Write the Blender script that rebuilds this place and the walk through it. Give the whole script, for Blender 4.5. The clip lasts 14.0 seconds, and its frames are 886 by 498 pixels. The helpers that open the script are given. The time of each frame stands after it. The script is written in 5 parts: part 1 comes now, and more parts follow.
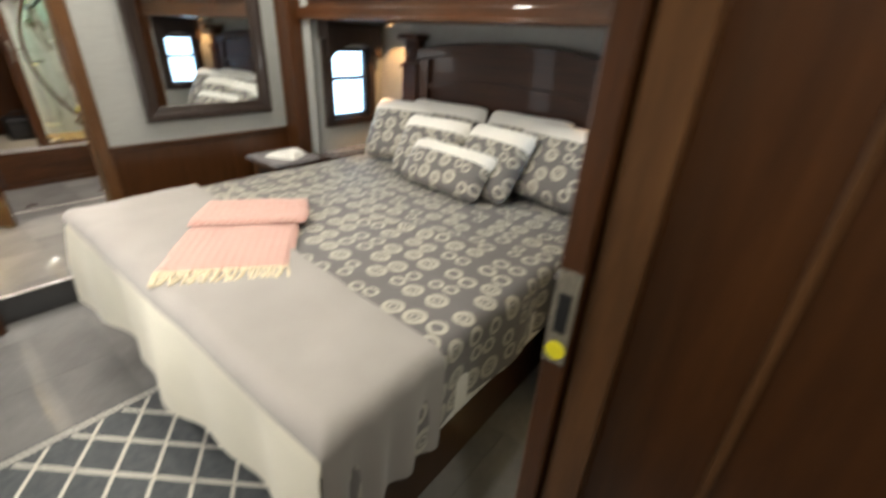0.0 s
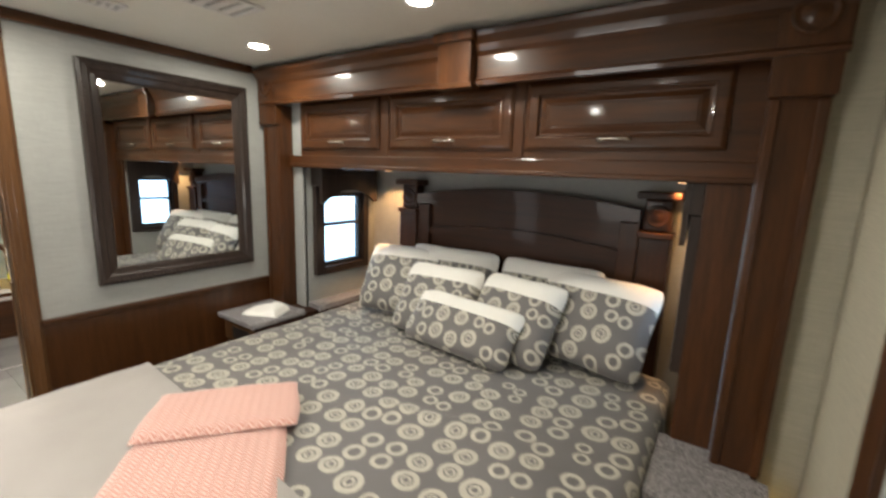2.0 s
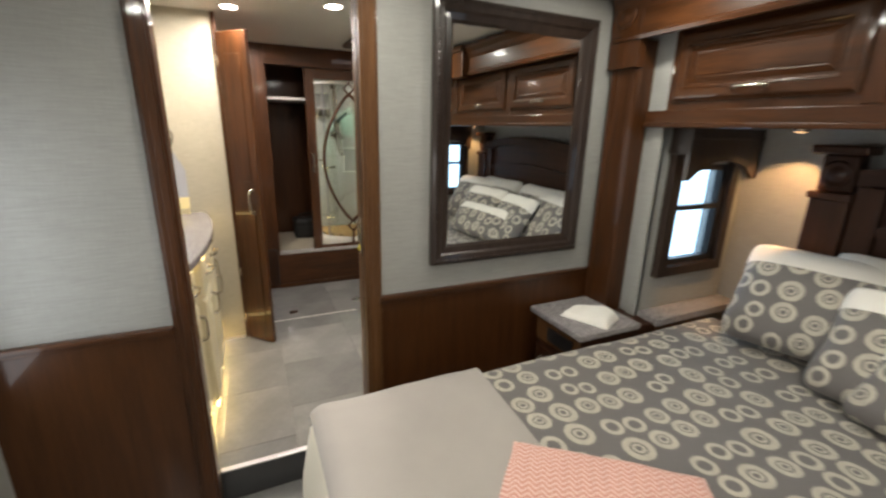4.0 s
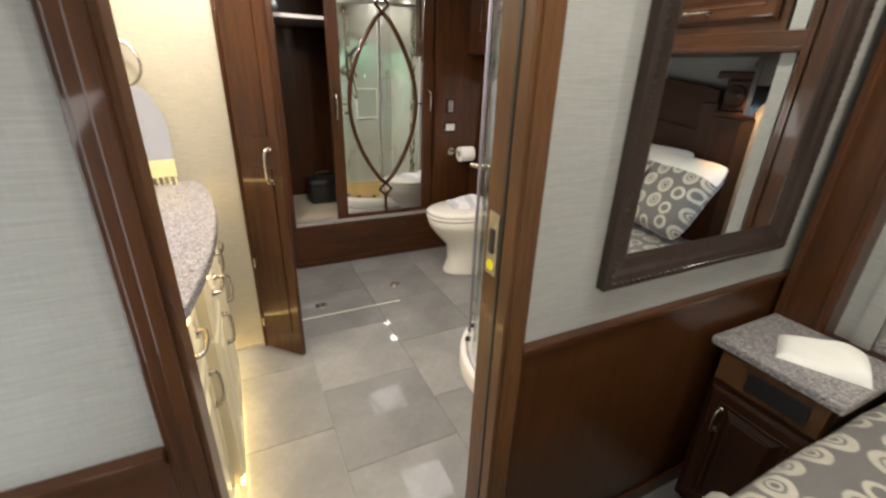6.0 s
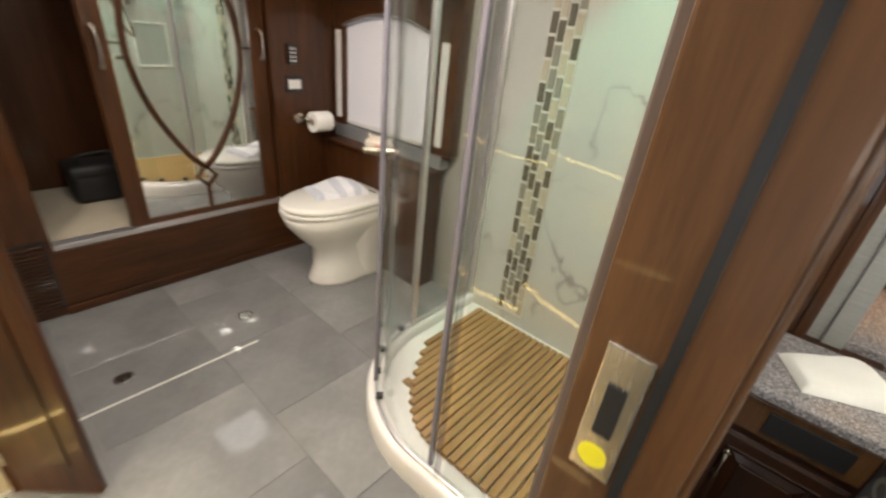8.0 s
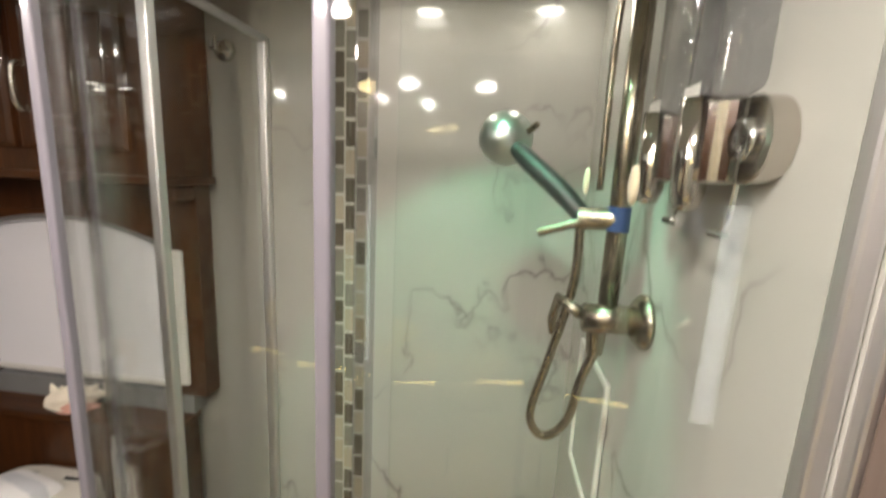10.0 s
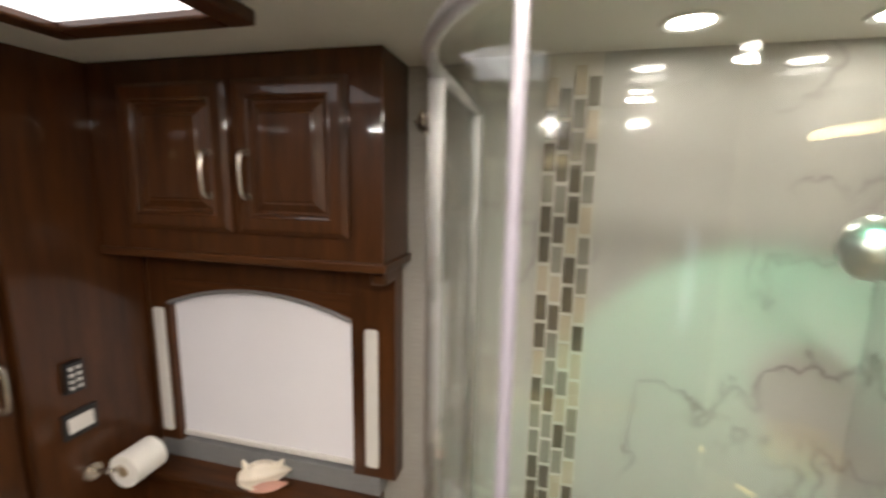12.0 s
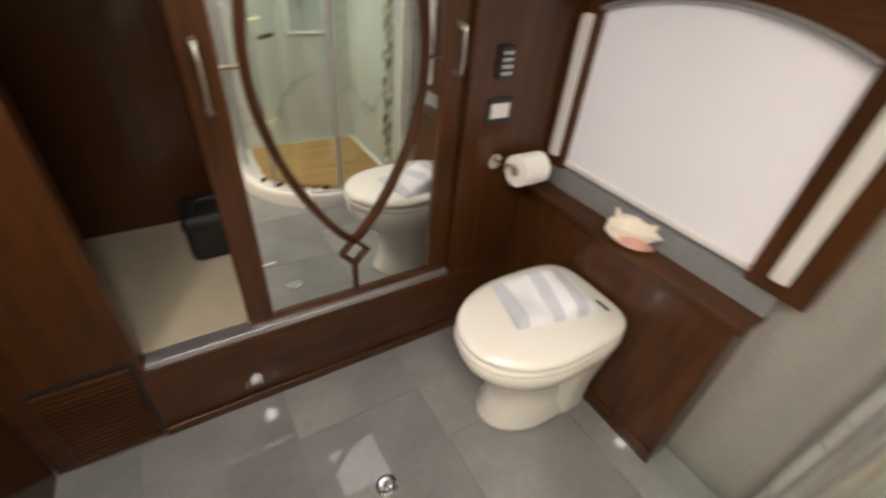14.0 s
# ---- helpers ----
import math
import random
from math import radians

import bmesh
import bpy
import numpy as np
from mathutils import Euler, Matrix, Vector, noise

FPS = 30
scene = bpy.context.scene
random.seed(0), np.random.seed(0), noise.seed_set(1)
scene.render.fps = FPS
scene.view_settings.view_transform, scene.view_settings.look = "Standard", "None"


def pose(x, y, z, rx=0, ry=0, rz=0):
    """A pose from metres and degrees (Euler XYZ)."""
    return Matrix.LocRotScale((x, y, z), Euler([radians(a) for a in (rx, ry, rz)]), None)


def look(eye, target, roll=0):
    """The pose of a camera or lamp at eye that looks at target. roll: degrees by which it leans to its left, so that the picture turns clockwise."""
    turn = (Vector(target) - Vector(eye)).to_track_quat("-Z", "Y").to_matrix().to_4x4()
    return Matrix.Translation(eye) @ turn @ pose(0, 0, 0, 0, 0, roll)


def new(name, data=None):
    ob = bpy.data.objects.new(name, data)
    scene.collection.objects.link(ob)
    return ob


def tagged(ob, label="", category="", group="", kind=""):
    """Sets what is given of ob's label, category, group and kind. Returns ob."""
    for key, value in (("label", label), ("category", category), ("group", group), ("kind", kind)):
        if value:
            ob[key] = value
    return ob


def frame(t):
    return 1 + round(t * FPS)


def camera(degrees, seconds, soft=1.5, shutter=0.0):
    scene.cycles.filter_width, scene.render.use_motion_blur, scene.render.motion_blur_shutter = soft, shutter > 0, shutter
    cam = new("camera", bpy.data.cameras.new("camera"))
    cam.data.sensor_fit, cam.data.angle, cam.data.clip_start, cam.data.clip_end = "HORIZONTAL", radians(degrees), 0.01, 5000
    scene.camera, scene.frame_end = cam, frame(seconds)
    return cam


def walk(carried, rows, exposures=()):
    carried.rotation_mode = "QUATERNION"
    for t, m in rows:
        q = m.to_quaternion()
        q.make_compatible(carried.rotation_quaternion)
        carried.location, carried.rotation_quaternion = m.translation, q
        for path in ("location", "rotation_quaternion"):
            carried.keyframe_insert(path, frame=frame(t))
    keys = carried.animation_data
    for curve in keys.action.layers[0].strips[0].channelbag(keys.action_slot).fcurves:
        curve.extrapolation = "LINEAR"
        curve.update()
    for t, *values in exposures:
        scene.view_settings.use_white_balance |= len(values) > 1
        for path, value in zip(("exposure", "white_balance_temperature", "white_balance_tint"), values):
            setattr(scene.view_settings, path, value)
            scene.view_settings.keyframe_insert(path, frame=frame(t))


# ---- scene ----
cam = camera(92.9, 14.0, soft=2.4, shutter=0.5)
PATH = [
    (0, (0.266, -0.216, 1.542), (-0.823, 1.208, 0.655), 3.1),
    (0.5, (0.119, -0.203, 1.451), (-1.081, 0.952, 0.345), 2.5),
    (1, (-0.014, -0.078, 1.451), (-1.162, 1.195, 0.419), 2.2),
    (1.5, (-0.071, 0.031, 1.557), (-1.173, 1.556, 0.878), 1.7),
    (2, (-0.201, -0.006, 1.63), (-1.298, 1.627, 1.268), 2.1),
    (2.5, (-0.414, -0.03, 1.679), (-1.673, 1.501, 1.413), 2.0),
    (3, (-0.598, -0.035, 1.654), (-2.071, 1.271, 1.301), 2.0),
    (3.5, (-0.855, 0.003, 1.617), (-2.498, 1.046, 1.155), 1.6),
    (4, (-1.067, 0.014, 1.599), (-2.81, 0.824, 1.048), 1.4),
    (4.2, (-1.126, 0.011, 1.596), (-2.888, 0.749, 1.004), 1.2),
    (6.3, (-2.138, -0.094, 1.508), (-3.747, 0.765, 0.687), 2.7),
    (6.5, (-2.222, -0.095, 1.498), (-3.795, 0.818, 0.666), 2.9),
    (7, (-2.456, -0.104, 1.502), (-3.93, 0.957, 0.664), 3.9),
    (7.2, (-2.515, -0.09, 1.494), (-3.947, 1.023, 0.653), 3.9),
    (9.3, (-2.992, 0.412, 1.455), (-3.431, 2.186, 0.642), 5.9),
    (9.5, (-3.033, 0.429, 1.56), (-3.399, 2.277, 0.886), 4.0),
    (10, (-3.092, 0.433, 1.72), (-3.313, 2.386, 1.353), 2.8),
    (10.5, (-3.097, 0.457, 1.776), (-3.232, 2.44, 1.551), 2.5),
    (11, (-3.134, 0.516, 1.787), (-3.272, 2.499, 1.568), 2.3),
    (11.5, (-3.404, 0.533, 1.865), (-3.584, 2.493, 1.514), 2.2),
    (12, (-3.592, 0.498, 1.886), (-4.058, 2.416, 1.562), 1.0),
    (12.5, (-3.694, 0.471, 1.856), (-4.469, 2.258, 1.401), 1.4),
    (13, (-3.759, 0.453, 1.759), (-4.711, 2.054, 1.03), 4.0),
    (13.5, (-3.786, 0.499, 1.609), (-4.93, 1.806, 0.617), 6.3),
    (13.6, (-3.8, 0.496, 1.61), (-4.949, 1.735, 0.539), 5.2),
    (14, (-3.867, 0.493, 1.57), (-5.204, 1.4, 0.391), 5.7),
]
walk(cam, [(t, look(eye, target, roll)) for t, eye, target, roll in PATH],
     exposures=[(0, 0.25), (0.8, 0.12), (1.6, 0.12), (3.0, 0.15), (4.0, -0.25), (6.3, 0.08), (7.2, 0.1), (9.3, -0.1), (10.0, -0.3), (11.2, -0.36), (12.0, -0.08), (13.0, 0.05), (14.0, 0.08)])

# ---- world and lights ----
world = bpy.data.worlds.new("sky")
scene.world = world
world.use_nodes = True
wn = world.node_tree.nodes
sky = wn.new("ShaderNodeTexSky")
sky.sky_type, sky.sun_disc = "NISHITA", False
sky.sun_elevation, sky.sun_rotation = radians(48), radians(200)
world.node_tree.links.new(sky.outputs[0], wn["Background"].inputs[0])
wn["Background"].inputs[1].default_value = 0.12

sun = new("sun", bpy.data.lights.new("sun", "SUN"))
sun.data.energy, sun.data.angle, sun.data.color = 3.0, radians(0.5), (1, 0.95, 0.88)
sun.matrix_world = look((0, 0, 8), (2.6, 6.0, 0))

BATHWHITE = (1.0, 0.905, 0.82)
WARM, AMBER = (1.0, 0.96, 0.835), (1.0, 0.55, 0.22)
CEIL = 2.21
SOUTH, NORTH, BACK = -0.80, 1.70, 2.34
BATH = 0.16


def lamp(name, kind, at, to, energy, colour, size=0.1, size_y=None, spot=None):
    data = bpy.data.lights.new(name, kind)
    data.energy, data.color = energy, colour
    if kind == "AREA":
        data.shape, data.size = ("RECTANGLE", size) if size_y else ("DISK", size)
        if size_y:
            data.size_y = size_y
    else:
        data.shadow_soft_size = size
    if spot:
        data.spot_size, data.spot_blend = radians(spot), 0.25
    ob = new(name, data)
    ob.matrix_world = look(at, to)
    return ob


# last two bedroom spots are unseen, added to brighten bed foot and entry
BED_SPOTS = [(-1.18, 1.25), (-2.24, 1.318), (-2.30, 0.34), (-0.62, 0.30), (-1.25, -0.45), (0.50, -0.15)]
BATH_SPOTS = [(-3.89, 0.005), (-3.60, 0.515), (-4.62, 0.05), (-3.17, 0.475), (-3.61, -0.20)]
SHOWER_SPOTS = [(-3.33, 1.50), (-2.96, 1.52)]
for x, y in BED_SPOTS:
    lamp("downlight", "AREA", (x, y, CEIL - 0.03), (x, y, 0), 6.8, WARM, 0.1)
for x, y in BATH_SPOTS:
    lamp("downlight", "AREA", (x, y, CEIL - 0.03), (x, y, 0), 9.4, BATHWHITE, 0.1)
for x, y in SHOWER_SPOTS:
    lamp("downlight", "AREA", (x, y, CEIL - 0.03), (x, y, 0), 0.3, BATHWHITE, 0.1)
# green colour LED in the shower ceiling
lamp("colour_light", "SPOT", (-3.2, 0.98, CEIL - 0.04), (-2.98, 1.68, 0.78), 26, (0.36, 1.0, 0.66), 0.02, spot=66)
# reading lights under the overhead cabinet
lamp("reading_light", "SPOT", (-2.12, 2.16, 1.61), (-2.24, 2.31, 1.1), 22, AMBER, 0.02, spot=80)
lamp("reading_light", "SPOT", (-0.38, 2.16, 1.61), (-0.375, 2.31, 1.1), 15, AMBER, 0.02, spot=80)
# daylight in the skylight over the toilet
lamp("skylight_light", "AREA", (-4.42, 1.03, CEIL + 0.10), (-4.42, 1.03, 0), 9, (1, 0.93, 0.9), 0.36, 0.36)
# warm LED strips: under the vanity top and beside the nightstand
lamp("strip_light", "AREA", (-3.45, -0.27, 0.99), (-3.45, -0.16, 0.2), 7.5, (1.0, 0.74, 0.28), 1.0, 0.03)
lamp("strip_light", "AREA", (0.055, 1.50, 0.60), (0.07, 1.45, 0), 1.2, (1.0, 0.72, 0.26), 0.04, 0.3)
# added fill from the south side, to brighten the bed foot and floor
lamp("fill_light", "AREA", (-1.15, SOUTH + 0.03, 1.15), (-1.15, 0.4, 0.35), 10, (1.0, 0.97, 0.93), 0.66, 0.6)
lamp("strip_light", "AREA", (-3.5, -0.275, 0.245), (-3.5, -0.22, 0.0), 1.6, (1.0, 0.72, 0.24), 1.0, 0.03)
lamp("vanity_light", "AREA", (-3.6, -0.66, 2.05), (-3.8, -0.5, 1.0), 4.0, (1.0, 0.76, 0.36), 0.7, 0.08)


# ---- materials ----
def mat(name):
    m = bpy.data.materials.new(name)
    m.use_nodes = True
    return m, m.node_tree.nodes, m.node_tree.links, m.node_tree.nodes["Principled BSDF"]


def ramp(n, stops):
    r = n.new("ShaderNodeValToRGB")
    while len(r.color_ramp.elements) < len(stops):
        r.color_ramp.elements.new(0.5)
    for e, (p, c) in zip(r.color_ramp.elements, stops):
        e.position, e.color = p, (*c, 1) if len(c) == 3 else c
    return r


def coords(n, l, scale=(1, 1, 1)):
    tc, mp = n.new("ShaderNodeTexCoord"), n.new("ShaderNodeMapping")
    mp.inputs["Scale"].default_value = scale
    l.new(tc.outputs["Object"], mp.inputs["Vector"])
    return mp.outputs[0]


def noise_tex(n, l, vec, scale, detail=4, rough=0.55):
    t = n.new("ShaderNodeTexNoise")
    t.inputs["Scale"].default_value, t.inputs["Detail"].default_value, t.inputs["Roughness"].default_value = scale, detail, rough
    if vec:
        l.new(vec, t.inputs["Vector"])
    return t.outputs["Fac"]


def bump(n, l, b, height, strength, distance=0.002):
    t = n.new("ShaderNodeBump")
    t.inputs["Strength"].default_value, t.inputs["Distance"].default_value = strength, distance
    l.new(height, t.inputs["Height"])
    l.new(t.outputs[0], b.inputs["Normal"])


def mixc(n, l, fac, a, c, mode="MIX"):
    m = n.new("ShaderNodeMix")
    m.data_type, m.blend_type = "RGBA", mode
    for sock, v in ((m.inputs[0], fac), (m.inputs[6], a), (m.inputs[7], c)):
        if isinstance(v, (float, int)):
            sock.default_value = v
        elif isinstance(v, tuple):
            sock.default_value = (*v, 1)
        else:
            l.new(v, sock)
    return m.outputs[2]


def math_node(n, l, op, a, c=None, d=None):
    m = n.new("ShaderNodeMath")
    m.operation = op
    for i, v in enumerate((a, c, d)):
        if v is None:
            continue
        if isinstance(v, (float, int)):
            m.inputs[i].default_value = v
        else:
            l.new(v, m.inputs[i])
    return m.outputs[0]


def plain(name, colour, rough=0.5, metal=0.0, grain=40, vary=0.12, relief=0.1, coat=0.0):
    m, n, l, b = mat(name)
    vec = coords(n, l)
    f = noise_tex(n, l, vec, grain, 5)
    f2 = noise_tex(n, l, vec, 2.5, 3)
    lo, hi = tuple(c * (1 - vary) for c in colour), tuple(min(1, c * (1 + vary)) for c in colour)
    r = ramp(n, [(0.3, lo), (0.7, hi)])
    l.new(math_node(n, l, "MULTIPLY_ADD", f2, 0.6, math_node(n, l, "MULTIPLY", f, 0.4)), r.inputs[0])
    l.new(r.outputs[0], b.inputs["Base Color"])
    b.inputs["Roughness"].default_value, b.inputs["Metallic"].default_value = rough, metal
    b.inputs["Coat Weight"].default_value = coat
    b.inputs["Coat Roughness"].default_value = 0.08
    if relief:
        bump(n, l, b, f, relief, 0.001)
    return m


def wood(name, dark, light, axis="z", rough=0.36, coat=0.40):
    m, n, l, b = mat(name)
    stretch = {"x": (1.2, 14, 14), "y": (14, 1.2, 14), "z": (14, 14, 1.2)}[axis]
    vec = coords(n, l, stretch)
    f = noise_tex(n, l, vec, 2.2, 7, 0.62)
    fine = noise_tex(n, l, vec, 16, 3)
    big = noise_tex(n, l, coords(n, l), 1.6, 2)
    s = math_node(n, l, "MULTIPLY_ADD", f, 0.65, math_node(n, l, "MULTIPLY", fine, 0.22))
    s = math_node(n, l, "MULTIPLY_ADD", big, 0.18, s)
    r = ramp(n, [(0.32, dark), (0.55, tuple((a + c) / 2 for a, c in zip(dark, light))), (0.78, light)])
    l.new(s, r.inputs[0])
    l.new(r.outputs[0], b.inputs["Base Color"])
    rr = n.new("ShaderNodeMapRange")
    rr.inputs[3].default_value, rr.inputs[4].default_value = rough - 0.06, rough + 0.12
    l.new(big, rr.inputs[0])
    l.new(rr.outputs[0], b.inputs["Roughness"])
    b.inputs["Coat Weight"].default_value, b.inputs["Coat Roughness"].default_value = coat, 0.06
    b.inputs["Specular IOR Level"].default_value = 0.25
    bump(n, l, b, fine, 0.12, 0.0006)
    return m


def linen(name, colour, vary=0.16):
    """Wall vinyl with a fine horizontal weave."""
    m, n, l, b = mat(name)
    f = noise_tex(n, l, coords(n, l, (5, 5, 90)), 3, 4)
    g = noise_tex(n, l, coords(n, l, (90, 90, 6)), 3, 3)
    big = noise_tex(n, l, coords(n, l), 3, 3)
    s = math_node(n, l, "ADD", math_node(n, l, "MULTIPLY", f, 0.45), math_node(n, l, "MULTIPLY", g, 0.25))
    s = math_node(n, l, "MULTIPLY_ADD", big, 0.3, s)
    r = ramp(n, [(0.33, tuple(c * (1 - vary) for c in colour)), (0.67, tuple(c * (1 + vary) for c in colour))])
    l.new(s, r.inputs[0])
    l.new(r.outputs[0], b.inputs["Base Color"])
    b.inputs["Roughness"].default_value = 0.6
    bump(n, l, b, s, 0.25, 0.001)
    return m


def granite(name):
    m, n, l, b = mat(name)
    vec = coords(n, l)
    v = n.new("ShaderNodeTexVoronoi")
    v.inputs["Scale"].default_value = 260
    l.new(vec, v.inputs["Vector"])
    f = noise_tex(n, l, vec, 150, 5)
    s = math_node(n, l, "MULTIPLY_ADD", f, 0.6, math_node(n, l, "MULTIPLY", v.outputs["Color"], 0.4))
    r = ramp(n, [(0.28, (0.08, 0.075, 0.078)), (0.45, (0.20, 0.185, 0.19)), (0.58, (0.32, 0.30, 0.305)), (0.75, (0.46, 0.43, 0.42))])
    l.new(s, r.inputs[0])
    l.new(r.outputs[0], b.inputs["Base Color"])
    b.inputs["Roughness"].default_value = 0.16
    return m


def marble(name, base=(0.46, 0.452, 0.42), vein=(0.17, 0.16, 0.15)):
    m, n, l, b = mat(name)
    vec = coords(n, l)
    f = noise_tex(n, l, coords(n, l, (1.6, 1.6, 1.1)), 1.5, 5, 0.5)
    d = math_node(n, l, "ABSOLUTE", math_node(n, l, "SUBTRACT", f, 0.5))
    r = ramp(n, [(0.0, (0.8, 0.8, 0.8)), (0.004, (0.5, 0.5, 0.5)), (0.010, (0.14, 0.14, 0.14)), (0.03, (0, 0, 0))])
    l.new(d, r.inputs[0])
    gate = ramp(n, [(0.42, (0, 0, 0)), (0.62, (1, 1, 1))])
    l.new(noise_tex(n, l, vec, 2.3, 3), gate.inputs[0])
    k = math_node(n, l, "MULTIPLY", r.outputs[0], gate.outputs[0])
    cloud = ramp(n, [(0.35, tuple(c * 0.93 for c in base)), (0.7, base)])
    l.new(noise_tex(n, l, vec, 3.5, 5), cloud.inputs[0])
    l.new(mixc(n, l, k, cloud.outputs[0], vein), b.inputs["Base Color"])
    b.inputs["Roughness"].default_value = 0.07
    return m


def floor_tile(name):
    m, n, l, b = mat(name)
    info = n.new("ShaderNodeObjectInfo")
    vec = coords(n, l)
    f = noise_tex(n, l, vec, 2.6, 7, 0.6)
    g = noise_tex(n, l, vec, 40, 3)
    s = math_node(n, l, "MULTIPLY_ADD", info.outputs["Random"], 0.16, math_node(n, l, "MULTIPLY_ADD", f, 0.75, math_node(n, l, "MULTIPLY", g, 0.1)))
    r = ramp(n, [(0.3, (0.15, 0.148, 0.145)), (0.55, (0.22, 0.217, 0.21)), (0.75, (0.30, 0.292, 0.28))])
    l.new(s, r.inputs[0])
    l.new(r.outputs[0], b.inputs["Base Color"])
    rr = ramp(n, [(0.3, (0.015, 0.015, 0.015)), (0.7, (0.05, 0.05, 0.05))])
    l.new(f, rr.inputs[0])
    l.new(rr.outputs[0], b.inputs["Roughness"])
    return m


def rings(name, ground=(0.135, 0.125, 0.122), ring=(0.50, 0.465, 0.385), scale=9.6, uv=False):
    """Woven jacquard with concentric rings of several sizes."""
    m, n, l, b = mat(name)
    warp = coords(n, l)
    if uv:
        warp = n.new("ShaderNodeUVMap").outputs[0]
    wob = n.new("ShaderNodeTexNoise")
    wob.inputs["Scale"].default_value = 60
    l.new(warp, wob.inputs["Vector"])
    shift = n.new("ShaderNodeVectorMath")
    shift.operation = "MULTIPLY_ADD"
    l.new(wob.outputs["Color"], shift.inputs[0])
    shift.inputs[1].default_value = (0.006, 0.006, 0.006)
    l.new(warp, shift.inputs[2])
    cells = []
    for feature in ("F1", "N_SPHERE_RADIUS"):
        v = n.new("ShaderNodeTexVoronoi")
        v.voronoi_dimensions, v.feature = "2D", feature
        v.inputs["Scale"].default_value, v.inputs["Randomness"].default_value = scale, 0.42
        l.new(shift.outputs[0], v.inputs["Vector"])
        cells.append(v)
    size = cells[1].outputs["Radius"]
    q = math_node(n, l, "DIVIDE", cells[0].outputs["Distance"], math_node(n, l, "MULTIPLY", size, 0.97))
    outer = ramp(n, [(0.0, (0, 0, 0)), (0.50, (0, 0, 0)), (0.55, (1, 1, 1)), (0.93, (1, 1, 1)), (0.98, (0, 0, 0))])
    l.new(q, outer.inputs[0])
    inner = ramp(n, [(0.0, (0, 0, 0)), (0.20, (0, 0, 0)), (0.23, (1, 1, 1)), (0.38, (1, 1, 1)), (0.41, (0, 0, 0))])
    l.new(q, inner.inputs[0])
    big = math_node(n, l, "GREATER_THAN", size, 0.41)
    k = math_node(n, l, "MAXIMUM", outer.outputs[0], math_node(n, l, "MULTIPLY", inner.outputs[0], big))
    weave = noise_tex(n, l, coords(n, l, (320, 320, 320)), 1, 2)
    worn = noise_tex(n, l, warp, 26, 4)
    k2 = math_node(n, l, "MULTIPLY", k, math_node(n, l, "MULTIPLY_ADD", worn, 0.7, 0.52))
    base = mixc(n, l, weave, tuple(c * 0.72 for c in ground), tuple(c * 1.25 for c in ground))
    l.new(mixc(n, l, k2, base, ring), b.inputs["Base Color"])
    b.inputs["Roughness"].default_value = 0.62
    b.inputs["Sheen Weight"].default_value = 0.25
    bump(n, l, b, math_node(n, l, "MULTIPLY_ADD", k, 0.8, weave), 0.35, 0.002)
    return m


def cloth(name, colour, scale=300, relief=0.3, vary=0.1):
    m, n, l, b = mat(name)
    weave = noise_tex(n, l, coords(n, l, (1, 1, 1)), scale, 2)
    big = noise_tex(n, l, coords(n, l), 5, 4)
    s = math_node(n, l, "MULTIPLY_ADD", big, 0.6, math_node(n, l, "MULTIPLY", weave, 0.4))
    r = ramp(n, [(0.3, tuple(c * (1 - vary) for c in colour)), (0.7, tuple(min(1, c * (1 + vary)) for c in colour))])
    l.new(s, r.inputs[0])
    l.new(r.outputs[0], b.inputs["Base Color"])
    b.inputs["Roughness"].default_value = 0.8
    b.inputs["Sheen Weight"].default_value = 0.3
    bump(n, l, b, weave, relief, 0.0015)
    return m


def herringbone(name):
    m, n, l, b = mat(name)
    sep = n.new("ShaderNodeSeparateXYZ")
    l.new(coords(n, l), sep.inputs[0])
    zig = math_node(n, l, "PINGPONG", sep.outputs[0], 0.016)
    st = math_node(n, l, "FRACT", math_node(n, l, "MULTIPLY", math_node(n, l, "ADD", sep.outputs[1], zig), 62.0))
    band = ramp(n, [(0.0, (0.54, 0.255, 0.21)), (0.45, (0.54, 0.255, 0.21)), (0.55, (0.69, 0.47, 0.405)), (0.92, (0.69, 0.47, 0.405)), (1.0, (0.54, 0.255, 0.21))])
    l.new(st, band.inputs[0])
    l.new(band.outputs[0], b.inputs["Base Color"])
    b.inputs["Roughness"].default_value = 0.85
    b.inputs["Sheen Weight"].default_value = 0.4
    bump(n, l, b, st, 0.6, 0.003)
    return m


def rug_mat(name):
    m, n, l, b = mat(name)
    f = noise_tex(n, l, coords(n, l), 420, 2)
    g = noise_tex(n, l, coords(n, l), 30, 3)
    r = ramp(n, [(0.3, (0.05, 0.056, 0.062)), (0.7, (0.135, 0.146, 0.152))])
    l.new(math_node(n, l, "MULTIPLY_ADD", f, 0.6, math_node(n, l, "MULTIPLY", g, 0.4)), r.inputs[0])
    l.new(r.outputs[0], b.inputs["Base Color"])
    b.inputs["Roughness"].default_value = 0.95
    bump(n, l, b, f, 0.7, 0.003)
    return m


